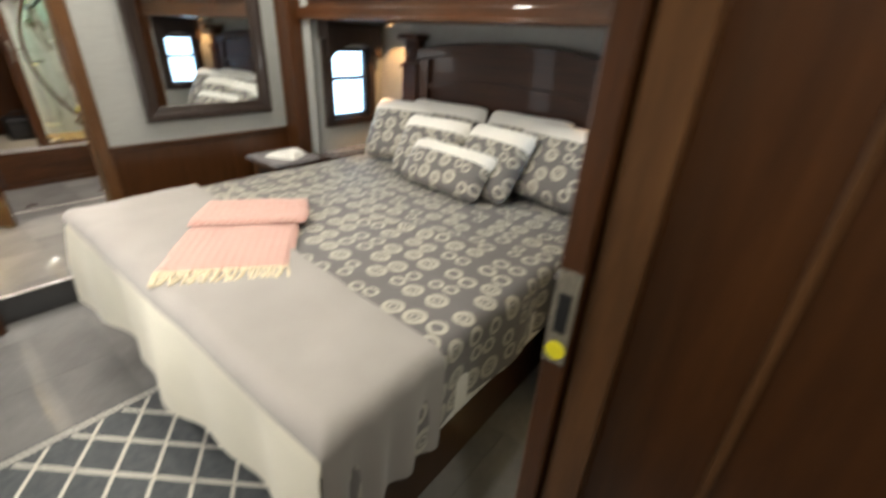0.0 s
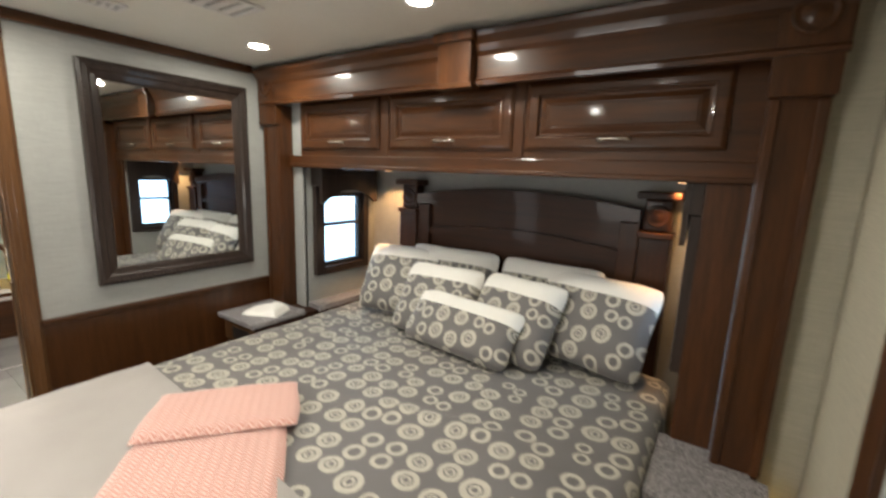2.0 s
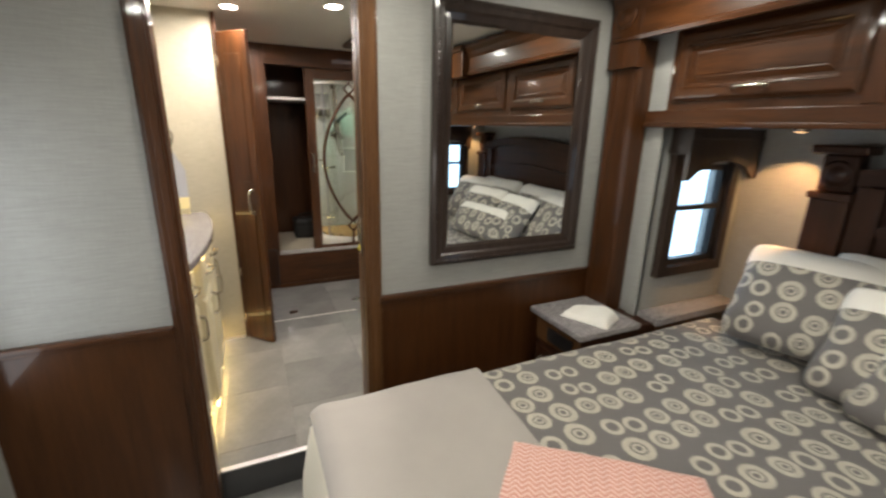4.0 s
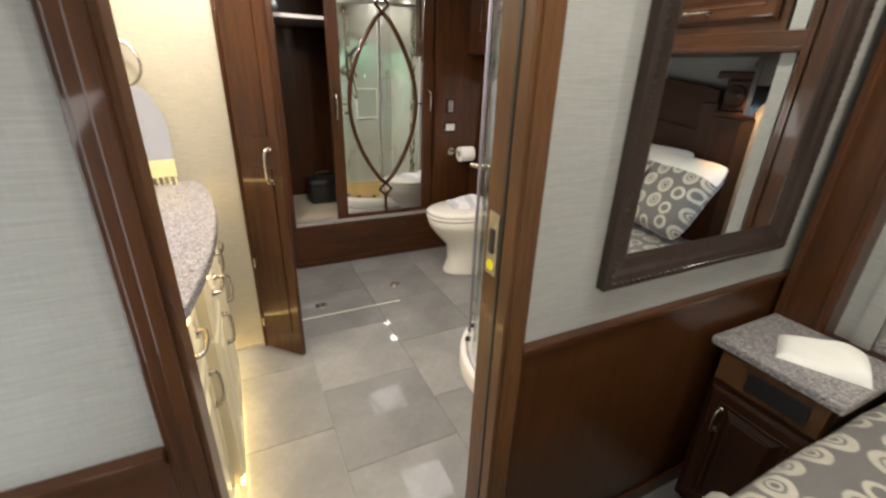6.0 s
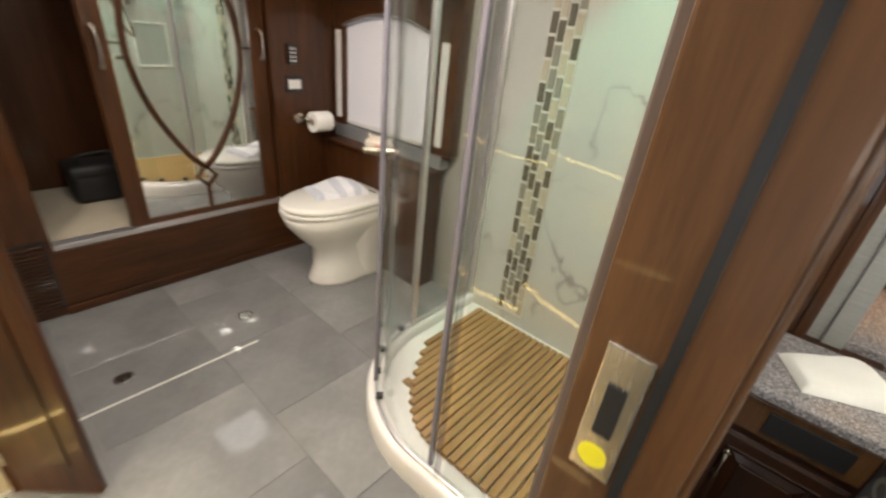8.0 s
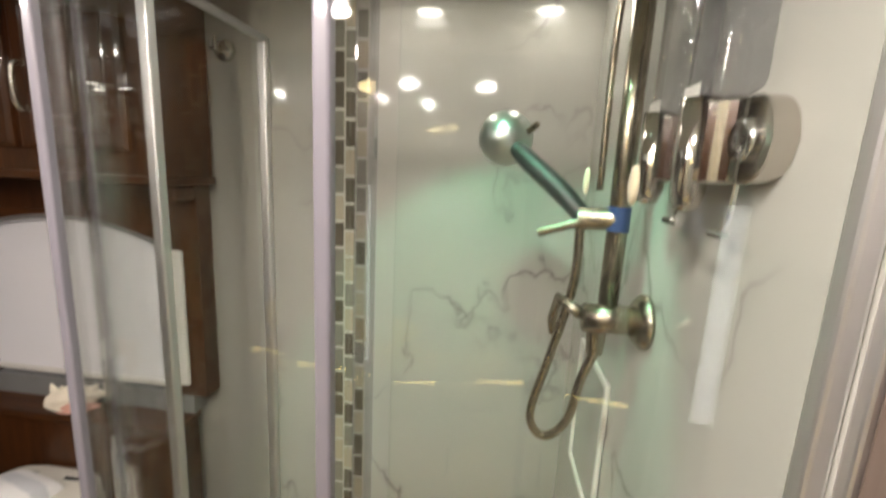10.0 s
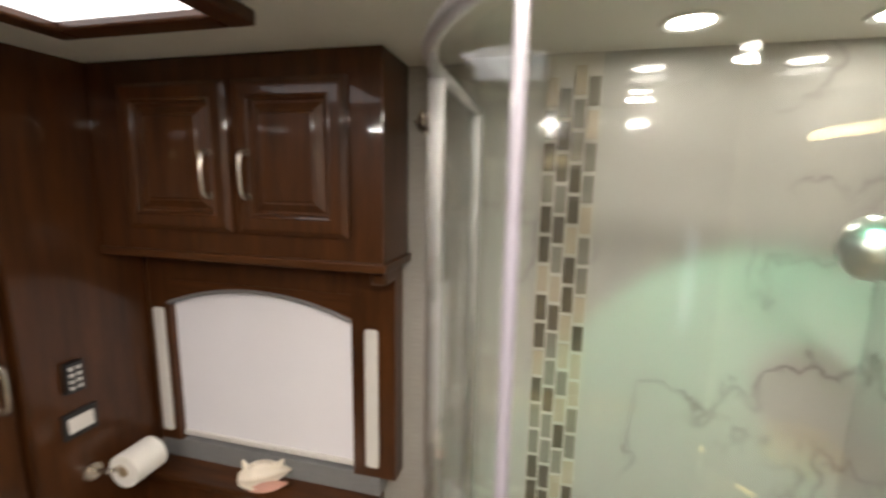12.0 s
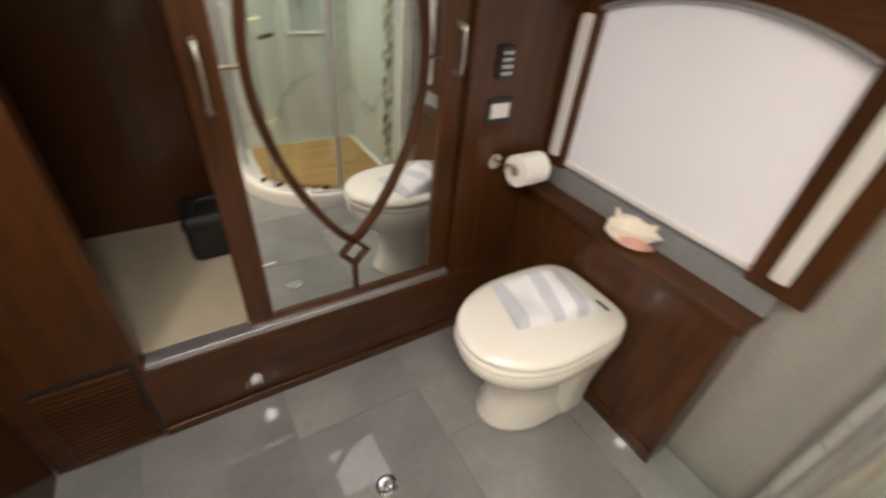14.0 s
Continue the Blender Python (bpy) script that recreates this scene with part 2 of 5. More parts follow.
def glass_mat(name, tint=(0.95, 0.985, 0.96), gain=1.0):
    """Thin clear glass: straight see-through with a Fresnel gloss."""
    m, n, l, b = mat(name)
    n.remove(b)
    clear, gloss, mix, fres = n.new("ShaderNodeBsdfTransparent"), n.new("ShaderNodeBsdfGlossy"), n.new("ShaderNodeMixShader"), n.new("ShaderNodeLayerWeight")
    clear.inputs[0].default_value = (*tint, 1)
    gloss.inputs["Roughness"].default_value = 0.02
    fres.inputs[0].default_value = 0.5
    l.new(math_node(n, l, "MULTIPLY_ADD", math_node(n, l, "POWER", fres.outputs["Facing"], 5.0), 0.8 * gain, 0.04 * gain), mix.inputs[0])
    l.new(clear.outputs[0], mix.inputs[1])
    l.new(gloss.outputs[0], mix.inputs[2])
    l.new(mix.outputs[0], n["Material Output"].inputs["Surface"])
    return m


def glow(name, colour, strength):
    m, n, l, b = mat(name)
    b.inputs["Base Color"].default_value = (*(0.8 * c for c in colour), 1)
    b.inputs["Emission Color"].default_value = (*colour, 1)
    b.inputs["Emission Strength"].default_value = strength
    return m


def brushed(name, colour, rough=0.25):
    m, n, l, b = mat(name)
    f = noise_tex(n, l, coords(n, l, (200, 200, 12)), 3, 3)
    b.inputs["Base Color"].default_value, b.inputs["Metallic"].default_value = (*colour, 1), 1.0
    rr = n.new("ShaderNodeMapRange")
    rr.inputs[3].default_value, rr.inputs[4].default_value = rough - 0.08, rough + 0.1
    l.new(f, rr.inputs[0])
    l.new(rr.outputs[0], b.inputs["Roughness"])
    return m


def mirror_mat(name):
    m, n, l, b = mat(name)
    b.inputs["Base Color"].default_value = (0.90, 0.92, 0.91, 1)
    b.inputs["Metallic"].default_value, b.inputs["Roughness"].default_value = 1.0, 0.012
    return m


D1, D2 = (0.017, 0.0058, 0.0016), (0.106, 0.0362, 0.0097)
WOOD = wood("dark_cherry", D1, D2)
WOODX = wood("dark_cherry_lengthways", D1, D2, "x")
WOODY = wood("dark_cherry_crossways", D1, D2, "y")
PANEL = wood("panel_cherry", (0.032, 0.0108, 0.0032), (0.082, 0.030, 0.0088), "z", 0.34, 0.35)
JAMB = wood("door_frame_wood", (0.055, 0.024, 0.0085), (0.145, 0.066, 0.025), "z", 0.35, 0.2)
DARKFRAME = wood("mirror_frame_wood", (0.012, 0.008, 0.0065), (0.048, 0.031, 0.024), "z", 0.35, 0.2)
# darker copy of the cherry: shade round the bed head put into its colour
SHADEWOOD = wood("shaded_cherry", (0.011, 0.0038, 0.0016), (0.062, 0.020, 0.0070), "z", 0.42, 0.10)
SHADEWOODX = wood("shaded_cherry_lengthways", (0.011, 0.0038, 0.0016), (0.062, 0.020, 0.0070), "x", 0.42, 0.10)
GREYWALL = linen("grey_linen_vinyl", (0.315, 0.315, 0.298))
BEIGE = linen("beige_grasscloth_vinyl", (0.44, 0.405, 0.315))
CEILING = plain("white_vinyl_ceiling", (0.72, 0.70, 0.63), 0.45, 0, 60, 0.05, 0.08)
TILE = floor_tile("grey_porcelain")
GROUT = plain("grout", (0.24, 0.235, 0.22), 0.8)
GRANITE = granite("grey_granite")
MARBLE = marble("marble_panel")
TRAY = plain("white_acrylic", (0.74, 0.72, 0.68), 0.18, 0, 30, 0.03, 0)
PORCELAIN = plain("bone_porcelain", (0.76, 0.73, 0.66), 0.09, 0, 8, 0.02, 0, 0.6)
RINGS = rings("ring_jacquard", uv=True)
RINGS2 = rings("ring_jacquard_pillow", scale=10.0)
WHITECLOTH = cloth("white_cotton", (0.80, 0.78, 0.73), 260, 0.2, 0.05)
RUNNER = cloth("oatmeal_blanket", (0.335, 0.308, 0.285), 420, 0.4, 0.08)
SHEET = cloth("cream_lining", (0.74, 0.70, 0.58), 260, 0.2, 0.06)
KNIT = herringbone("pink_herringbone_knit")
FRINGE = cloth("cream_fringe", (0.72, 0.62, 0.44), 200, 0.4)
RUG = rug_mat("slate_rug_pile")
RUGLINE = cloth("ivory_rug_pile", (0.66, 0.63, 0.55), 350, 0.6)
NICKEL = brushed("brushed_nickel", (0.62, 0.57, 0.50), 0.24)
BRONZE = brushed("antique_nickel", (0.36, 0.315, 0.25), 0.24)
CHROME = brushed("chrome", (0.78, 0.78, 0.78), 0.12)
ALU = brushed("satin_aluminium", (0.74, 0.73, 0.74), 0.42)
MIRROR = mirror_mat("mirror_glass")
GLASS = glass_mat("shower_glass", (0.975, 0.99, 0.982), 0.9)
PANE = glass_mat("window_glass", (0.9, 0.95, 1.0))
VINYL = plain("pale_vinyl_seal", (0.20, 0.185, 0.22), 0.3, 0, 20, 0.05, 0, 0.4)
SEAL = glass_mat("clear_seal", (0.84, 0.84, 0.86), 1.5)
FROST = plain("frosted_glass", (0.42, 0.47, 0.45), 0.35, 0, 15, 0.06, 0.05, 0.5)
SHADE = plain("white_roller_shade", (0.70, 0.68, 0.71), 0.55, 0, 200, 0.03, 0.1)
# faint emission stands in for daylight coming through the cloth
SHADE.node_tree.nodes["Principled BSDF"].inputs["Emission Color"].default_value = (1.0, 0.95, 0.98, 1)
SHADE.node_tree.nodes["Principled BSDF"].inputs["Emission Strength"].default_value = 0.10
PLASTIC = plain("white_plastic", (0.70, 0.68, 0.65), 0.35, 0, 20, 0.03, 0)
BLACK = plain("black_plastic", (0.012, 0.012, 0.013), 0.35, 0, 40, 0.2, 0.05)
BLACKBAG = plain("black_nylon", (0.008, 0.008, 0.008), 0.6, 0, 200, 0.2, 0.3)
YELLOW = plain("yellow_sticker", (0.80, 0.72, 0.02), 0.5, 0, 20, 0.03, 0)
BLUE = plain("blue_tape", (0.02, 0.05, 0.16), 0.5, 0, 20, 0.05, 0.05)
TEAK = wood("teak", (0.22, 0.115, 0.040), (0.48, 0.29, 0.115), "y", 0.55, 0.0)
CREAM = plain("cream_lacquer", (0.72, 0.64, 0.44), 0.3, 0, 30, 0.04, 0.03, 0.2)
CARPET = cloth("beige_carpet", (0.44, 0.38, 0.27), 300, 0.8, 0.15)
TOWELGREY = cloth("grey_towel", (0.36, 0.37, 0.41), 240, 0.7)
TOWELPALE = cloth("striped_towel_grey", (0.52, 0.53, 0.57), 240, 0.7)
TOWELWHITE = cloth("striped_towel_white", (0.74, 0.73, 0.74), 240, 0.7)
TOWELYELLOW = cloth("pale_yellow_towel", (0.76, 0.66, 0.34), 240, 0.7)
SHELLMAT = plain("shell_ivory", (0.80, 0.72, 0.60), 0.35, 0, 25, 0.2, 0.3)
SHELLPINK = plain("shell_pink", (0.76, 0.42, 0.34), 0.25, 0, 25, 0.15, 0.1)
SCONCE = glow("lit_amber_lens", (1.0, 0.55, 0.25), 6.0)
LED = glow("lit_led", (1.0, 0.93, 0.82), 50.0)
WARMLED = glow("lit_warm_led", (1.0, 0.72, 0.3), 9.0)
SKYGLOW = glow("skylight_diffuser", (1.0, 0.95, 0.95), 3.0)
OUTSIDE = glow("bright_outdoors", (0.62, 0.82, 1.0), 4.0)
TILE_DARK = plain("mosaic_brown", (0.095, 0.082, 0.06), 0.1, 0, 20, 0.15, 0, 0.5)
TILE_TAN = plain("mosaic_tan", (0.42, 0.37, 0.28), 0.25, 0, 40, 0.1, 0)
TILE_GREY = plain("mosaic_grey", (0.21, 0.20, 0.165), 0.15, 0, 30, 0.12, 0, 0.4)


# ---- mesh helpers ----
def part(name, bm, material, parent=None, label="", smooth=False, m=None):
    me = bpy.data.meshes.new(name)
    bm.to_mesh(me)
    bm.free()
    if smooth:
        for p in me.polygons:
            p.use_smooth = True
    mats = material if isinstance(material, (list, tuple)) else [material]
    for k in mats:
        me.materials.append(k)
    ob = new(name, me)
    if parent:
        ob.parent = parent
    if m is not None:
        ob.matrix_basis = m
    if label:
        ob["label"] = label
    return ob


def empty(name, m, label, category, group="", kind=""):
    ob = new(name)
    ob.matrix_basis = m
    return tagged(ob, label, category, group, kind)


def add_box(bm, x0, x1, y0, y1, z0, z1, bevel=0.0, seg=2):
    r = bmesh.ops.create_cube(bm, size=1, matrix=Matrix.Translation(((x0 + x1) / 2, (y0 + y1) / 2, (z0 + z1) / 2)) @ Matrix.Diagonal((abs(x1 - x0), abs(y1 - y0), abs(z1 - z0), 1)))
    if bevel:
        es = {e for v in r["verts"] for e in v.link_edges}
        bmesh.ops.bevel(bm, geom=list(es), offset=bevel, segments=seg, profile=0.5, affect="EDGES")
    return bm


def box(x0, x1, y0, y1, z0, z1, bevel=0.0, seg=2):
    return add_box(bmesh.new(), x0, x1, y0, y1, z0, z1, bevel, seg)


def add_cyl(bm, a, c, r0, r1=None, seg=24, caps=True):
    a, c = Vector(a), Vector(c)
    m = Matrix.Translation((a + c) / 2) @ (c - a).to_track_quat("Z", "Y").to_matrix().to_4x4()
    bmesh.ops.create_cone(bm, cap_ends=caps, segments=seg, radius1=r0, radius2=r0 if r1 is None else r1, depth=(c - a).length, matrix=m)
    return bm


def cyl(a, c, r0, r1=None, seg=24):
    return add_cyl(bmesh.new(), a, c, r0, r1, seg)


def smooth_path(pts, n=6):
    """Catmull-Rom through the points."""
    p = [Vector(q) for q in pts]
    p = [2 * p[0] - p[1]] + p + [2 * p[-1] - p[-2]]
    out = []
    for i in range(1, len(p) - 2):
        for k in range(n):
            t = k / n
            out.append(0.5 * (2 * p[i] + (p[i + 1] - p[i - 1]) * t + (2 * p[i - 1] - 5 * p[i] + 4 * p[i + 1] - p[i + 2]) * t * t + (3 * p[i] - p[i - 1] - 3 * p[i + 1] + p[i + 2]) * t ** 3))
    return out + [p[-2]]


def add_tube(bm, pts, r, seg=10):
    pts = [Vector(q) for q in pts]
    loops, side = [], None
    for i, q in enumerate(pts):
        d = (pts[min(i + 1, len(pts) - 1)] - pts[max(i - 1, 0)]).normalized()
        if side is None:
            side = d.orthogonal().normalized()
        side = (side - d * side.dot(d)).normalized()
        up = d.cross(side)
        rad = r(i / (len(pts) - 1)) if callable(r) else r
        loops.append([bm.verts.new(q + rad * (math.cos(a) * side + math.sin(a) * up)) for a in (2 * math.pi * k / seg for k in range(seg))])
    for a, c in zip(loops, loops[1:]):
        for k in range(seg):
            bm.faces.new((a[k], a[(k + 1) % seg], c[(k + 1) % seg], c[k]))
    bm.faces.new(loops[0][::-1])
    bm.faces.new(loops[-1])
    return bm


def tube(pts, r, seg=10):
    return add_tube(bmesh.new(), pts, r, seg)


def lathe(profile, seg=32):
    bm = bmesh.new()
    rows = [[bm.verts.new((r * math.cos(2 * math.pi * k / seg), r * math.sin(2 * math.pi * k / seg), z)) for k in range(seg)] for r, z in profile]
    for a, c in zip(rows, rows[1:]):
        for k in range(seg):
            bm.faces.new((a[k], a[(k + 1) % seg], c[(k + 1) % seg], c[k]))
    bm.faces.new(rows[0][::-1])
    bm.faces.new(rows[-1])
    return bm


def prism(outline, z0, z1, bevel=0.0):
    """An outline in x and y raised from z0 to z1."""
    bm = bmesh.new()
    lo = [bm.verts.new((x, y, z0)) for x, y in outline]
    hi = [bm.verts.new((x, y, z1)) for x, y in outline]
    top = bm.faces.new(hi)
    bm.faces.new(lo[::-1])
    k = len(lo)
    for i in range(k):
        bm.faces.new((lo[i], lo[(i + 1) % k], hi[(i + 1) % k], hi[i]))
    bmesh.ops.recalc_face_normals(bm, faces=bm.faces)
    if bevel:
        bmesh.ops.bevel(bm, geom=list(top.edges), offset=bevel, segments=3, profile=0.5, affect="EDGES")
    return bm


def wall(name, x0, x1, y0, y1, z0, z1, material, label):
    return tagged(part(name, box(x0, x1, y0, y1, z0, z1), material), label, "wall", "", "structure")


def grid_mesh(nu, nv, fn, size=None):
    bm = bmesh.new()
    layer = bm.loops.layers.uv.new("UVMap") if size else None
    vs = [[bm.verts.new(fn(i / nu, j / nv)) for j in range(nv + 1)] for i in range(nu + 1)]
    for i in range(nu):
        for j in range(nv):
            f = bm.faces.new((vs[i][j], vs[i + 1][j], vs[i + 1][j + 1], vs[i][j + 1]))
            if size:
                for lp, (a, c) in zip(f.loops, ((i, j), (i + 1, j), (i + 1, j + 1), (i, j + 1))):
                    lp[layer].uv = (a / nu * size[0], c / nv * size[1])
    return bm


def raised_panel(w, h, t=0.02):
    """A cabinet door in local x (width) and z (height), front towards -y: frame, cove and raised field."""
    bm = bmesh.new()
    rings_ = [(0, 0), (0, -t + 0.009), (0.005, -t + 0.006), (0.012, -t + 0.001), (0.018, -t), (0.044, -t), (0.048, -t - 0.003), (0.054, -t), (0.058, -t + 0.010), (0.066, -t + 0.011), (0.086, -t + 0.001), (0.090, -t + 0.002), (0.094, -t - 0.001)]
    loops = []
    for inset, y in rings_:
        a, c = w / 2 - inset, h / 2 - inset
        loops.append([bm.verts.new((sx * a, y, sz * c)) for sx, sz in ((-1, -1), (1, -1), (1, 1), (-1, 1))])
    for p, q in zip(loops, loops[1:]):
        for k in range(4):
            bm.faces.new((p[k], p[(k + 1) % 4], q[(k + 1) % 4], q[k]))
    bm.faces.new(loops[-1])
    bm.faces.new(loops[0][::-1])
    bmesh.ops.recalc_face_normals(bm, faces=bm.faces)
    return bm


def bow_handle(length, depth=0.028, r=0.006):
    """A bowed pull along local x, standing off towards -y, with a foot at each end."""
    h = length / 2
    pts = smooth_path([(-h, 0, 0), (-h, -depth * 0.55, 0), (-h * 0.75, -depth * 0.95, 0), (0, -depth * 1.1, 0), (h * 0.75, -depth * 0.95, 0), (h, -depth * 0.55, 0), (h, 0, 0)], 5)
    bm = tube(pts, lambda s: r * (1.25 - 0.5 * math.sin(math.pi * s)), 10)
    for s in (-h, h):
        add_cyl(bm, (s, 0.0, 0), (s, -0.004, 0), 0.011, seg=14)
    return bm


# ---- large structure ----
def tiles(floor, x0, x1, y0, y1, z, w=0.455, d=0.455):
    """Large porcelain tiles in half bond, each with its own edges."""
    cache, row, y = {}, 0, y0
    while y < y1 - 0.01:
        ye = min(y + d, y1)
        x = x0 - (w / 2 if row % 2 else 0)
        while x < x1 - 0.01:
            a, c = max(x, x0) + 0.0008, min(x + w, x1) - 0.0008
            if c - a > 0.02:
                key = (round(c - a, 3), round(ye - y, 3))
                if key not in cache:
                    bm = box(-(c - a) / 2, (c - a) / 2, -(ye - y) / 2 + 0.0008, (ye - y) / 2 - 0.0008, -0.008, 0, 0.0009, 1)
                    me = bpy.data.meshes.new("tile")
                    bm.to_mesh(me)
                    bm.free()
                    me.materials.append(TILE)
                    cache[key] = me
                ob = new("tile", cache[key])
                ob.parent = floor
                ob.matrix_basis = pose((a + c) / 2, (y + ye) / 2, z)
            x += w
        y, row = y + d, row + 1


floor = tagged(part("floor_bedroom", box(-2.79, 1.4, SOUTH, BACK, -0.08, -0.004), GROUT), "grey glossy porcelain tile floor of the bedroom", "floor", "", "structure")
floor_bath = tagged(part("floor_bathroom", box(-5.75, -2.80, SOUTH, NORTH, -0.08, BATH - 0.004), [GROUT]), "raised grey glossy porcelain tile floor of the bathroom", "floor", "", "structure")
tagged(part("step_riser", box(-2.80, -2.788, -0.21, 0.418, 0, BATH - 0.005, 0.002), plain("dark_tile_edge", (0.05, 0.05, 0.052), 0.3)), "dark grey tiled riser of the bathroom step", "step", "", "structure")
tagged(part("step_nosing", box(-2.806, -2.780, -0.21, 0.416, BATH - 0.006, BATH + 0.003, 0.002), ALU), "thin metal nosing on the bathroom step", "trim", "", "structure")
tagged(part("ceiling", box(-5.75, 1.4, SOUTH, BACK, CEIL, CEIL + 0.06), CEILING), "off-white vinyl ceiling with recessed downlights", "ceiling", "", "structure")

# partition between bedroom and bathroom
wall("wall_west_1", -2.79, -2.70, SOUTH, -0.27, 0, CEIL, GREYWALL, "grey linen-look vinyl wall beside the bathroom door")
wall("wall_west_2", -2.79, -2.70, 0.485, NORTH, 0, CEIL, GREYWALL, "grey linen-look vinyl wall with the framed mirror")
for y0, y1, nm in ((SOUTH, -0.275, "wainscot_1"), (0.475, NORTH - 0.02, "wainscot_2")):
    w_ = tagged(part(nm, box(-2.70, -2.688, y0, y1, 0.0, 0.885), PANEL), "dark red-brown wooden wainscot panel", "wainscot", "", "structure")
    bm = box(-2.70, -2.672, y0, y1, 0.885, 0.905, 0.004)
    add_box(bm, -2.70, -2.680, y0, y1, 0.872, 0.886, 0.003)
    part("cap_rail", bm, WOODY, w_)
    part("baseboard", box(-2.688, -2.678, y0, y1, 0.0, 0.07, 0.003), WOODY, w_)


def casing(name, y0, y1):
    """An upright door lining with moulded edges."""
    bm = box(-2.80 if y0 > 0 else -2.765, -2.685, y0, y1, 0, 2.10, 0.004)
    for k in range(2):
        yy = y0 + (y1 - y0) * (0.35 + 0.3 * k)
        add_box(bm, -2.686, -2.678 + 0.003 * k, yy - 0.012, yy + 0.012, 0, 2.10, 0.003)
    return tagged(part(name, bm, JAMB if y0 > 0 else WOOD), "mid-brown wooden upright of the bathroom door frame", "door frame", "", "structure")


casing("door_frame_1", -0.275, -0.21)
jamb = casing("door_frame_2", 0.418, 0.485)
part("slot", box(-2.735, -2.725, 0.4155, 0.419, 0, 2.10), BLACK, jamb, "dark pocket slot in the jamb")
bm = box(-2.780, -2.738, 0.412, 0.418, 1.085, 1.24, 0.002)
plate = part("strike_plate", bm, NICKEL, jamb, "brushed metal pull plate with a dark slot")
sl = box(-2.768, -2.750, 0.409, 0.4125, 1.14, 1.20, 0.001)
part("latch_hole", sl, BLACK, plate)
part("sticker", cyl((-2.760, 0.4125, 1.11), (-2.760, 0.4105, 1.11), 0.014), YELLOW, plate, "round yellow sticker")
tagged(part("door_header", box(-2.80, -2.675, -0.275, 0.485, 2.10, CEIL, 0.004), WOODY), "dark wooden head of the bathroom door opening", "door frame", "", "structure")
for nm, y0, y1 in (("crown_1", SOUTH, -0.275), ("crown_2", 0.485, NORTH - 0.15)):
    bm = box(-2.70, -2.668, y0, y1, CEIL - 0.045, CEIL - 0.001, 0.006)
    tagged(part(nm, bm, WOODY), "narrow dark wooden crown moulding", "moulding", "", "structure")

# outer walls
wall("wall_south", -5.75, 1.4, SOUTH - 0.07, SOUTH, -0.08, CEIL, GREYWALL, "grey linen-look vinyl side wall")
wall("wall_north_bath", -5.75, -2.70, NORTH + 0.03, NORTH + 0.10, -0.08, CEIL, linen("taupe_vinyl", (0.33, 0.31, 0.285)), "taupe vinyl wall behind shower and toilet")
wall("wall_slide_back", -2.60, 0.05, BACK, BACK + 0.06, 0, CEIL, GREYWALL, "grey vinyl wall behind the headboard")
wall("wall_far_west", -5.81, -5.75, SOUTH, NORTH + 0.1, -0.08, CEIL, PANEL, "dark wooden back wall of the closet")
wall("wall_hall_end", 1.4, 1.46, SOUTH, BACK, -0.08, CEIL, PANEL, "dark wooden wall closing the hall")


def end_wall(name, x, s, y0, y1, top, label):
    """Side wall of the bed slide-out with a window opening y0 to y1; s points into the room."""
    bm = bmesh.new()
    a, c = sorted((x, x - s * 0.05))
    for ya, yb, z0, z1 in ((NORTH + 0.0, y0, 0, top), (y1, BACK, 0, top), (y0, y1, 0, 0.97), (y0, y1, 1.46, top)):
        add_box(bm, a, c, ya, yb, z0, z1)
    return tagged(part(name, bm, GREYWALL), label, "wall", "", "structure")


end_wall("wall_slide_left", -2.42, 1, 1.84, 2.20, CEIL, "grey vinyl end wall of the bed slide-out with a window")
end_wall("wall_slide_right", -0.275, -1, 1.78, 2.10, 1.638, "grey vinyl end wall of the bed slide-out beside the sconce")

wall("wall_slide_corner_2", -2.70, -2.42, NORTH + 0.012, NORTH + 0.028, 0, CEIL, GREYWALL, "grey vinyl return wall beside the slide-out post")

# entry wall of the bedroom with the sliding frosted-glass door pushed open
wall("wall_east_1", 0.115, 0.175, 0.36, NORTH + 0.1, 0, CEIL, BEIGE, "beige textured wall behind the open sliding door")
wall("wall_east_2", 0.115, 0.175, SOUTH, -0.42, 0, CEIL, BEIGE, "beige textured wall by the bedroom entry")
wall("wall_slide_corner", -0.06, 0.115, NORTH, NORTH + 0.06, 0, CEIL, BEIGE, "beige textured return wall beside the slide-out")
wall("wall_hall", 0.175, 1.4, 0.385, 0.43, 0, CEIL, PANEL, "dark brown wooden panel wall of the hall")
tagged(part("hall_moulding", box(0.335, 0.348, 0.377, 0.385, 0, CEIL, 0.002), JAMB), "narrow wooden strip on the hall panel", "moulding", "", "structure")
tagged(part("hall_jamb", box(0.115, 0.178, 0.345, 0.385, 0, CEIL, 0.003), JAMB), "brown wooden door jamb of the bedroom entry", "door frame", "", "structure")


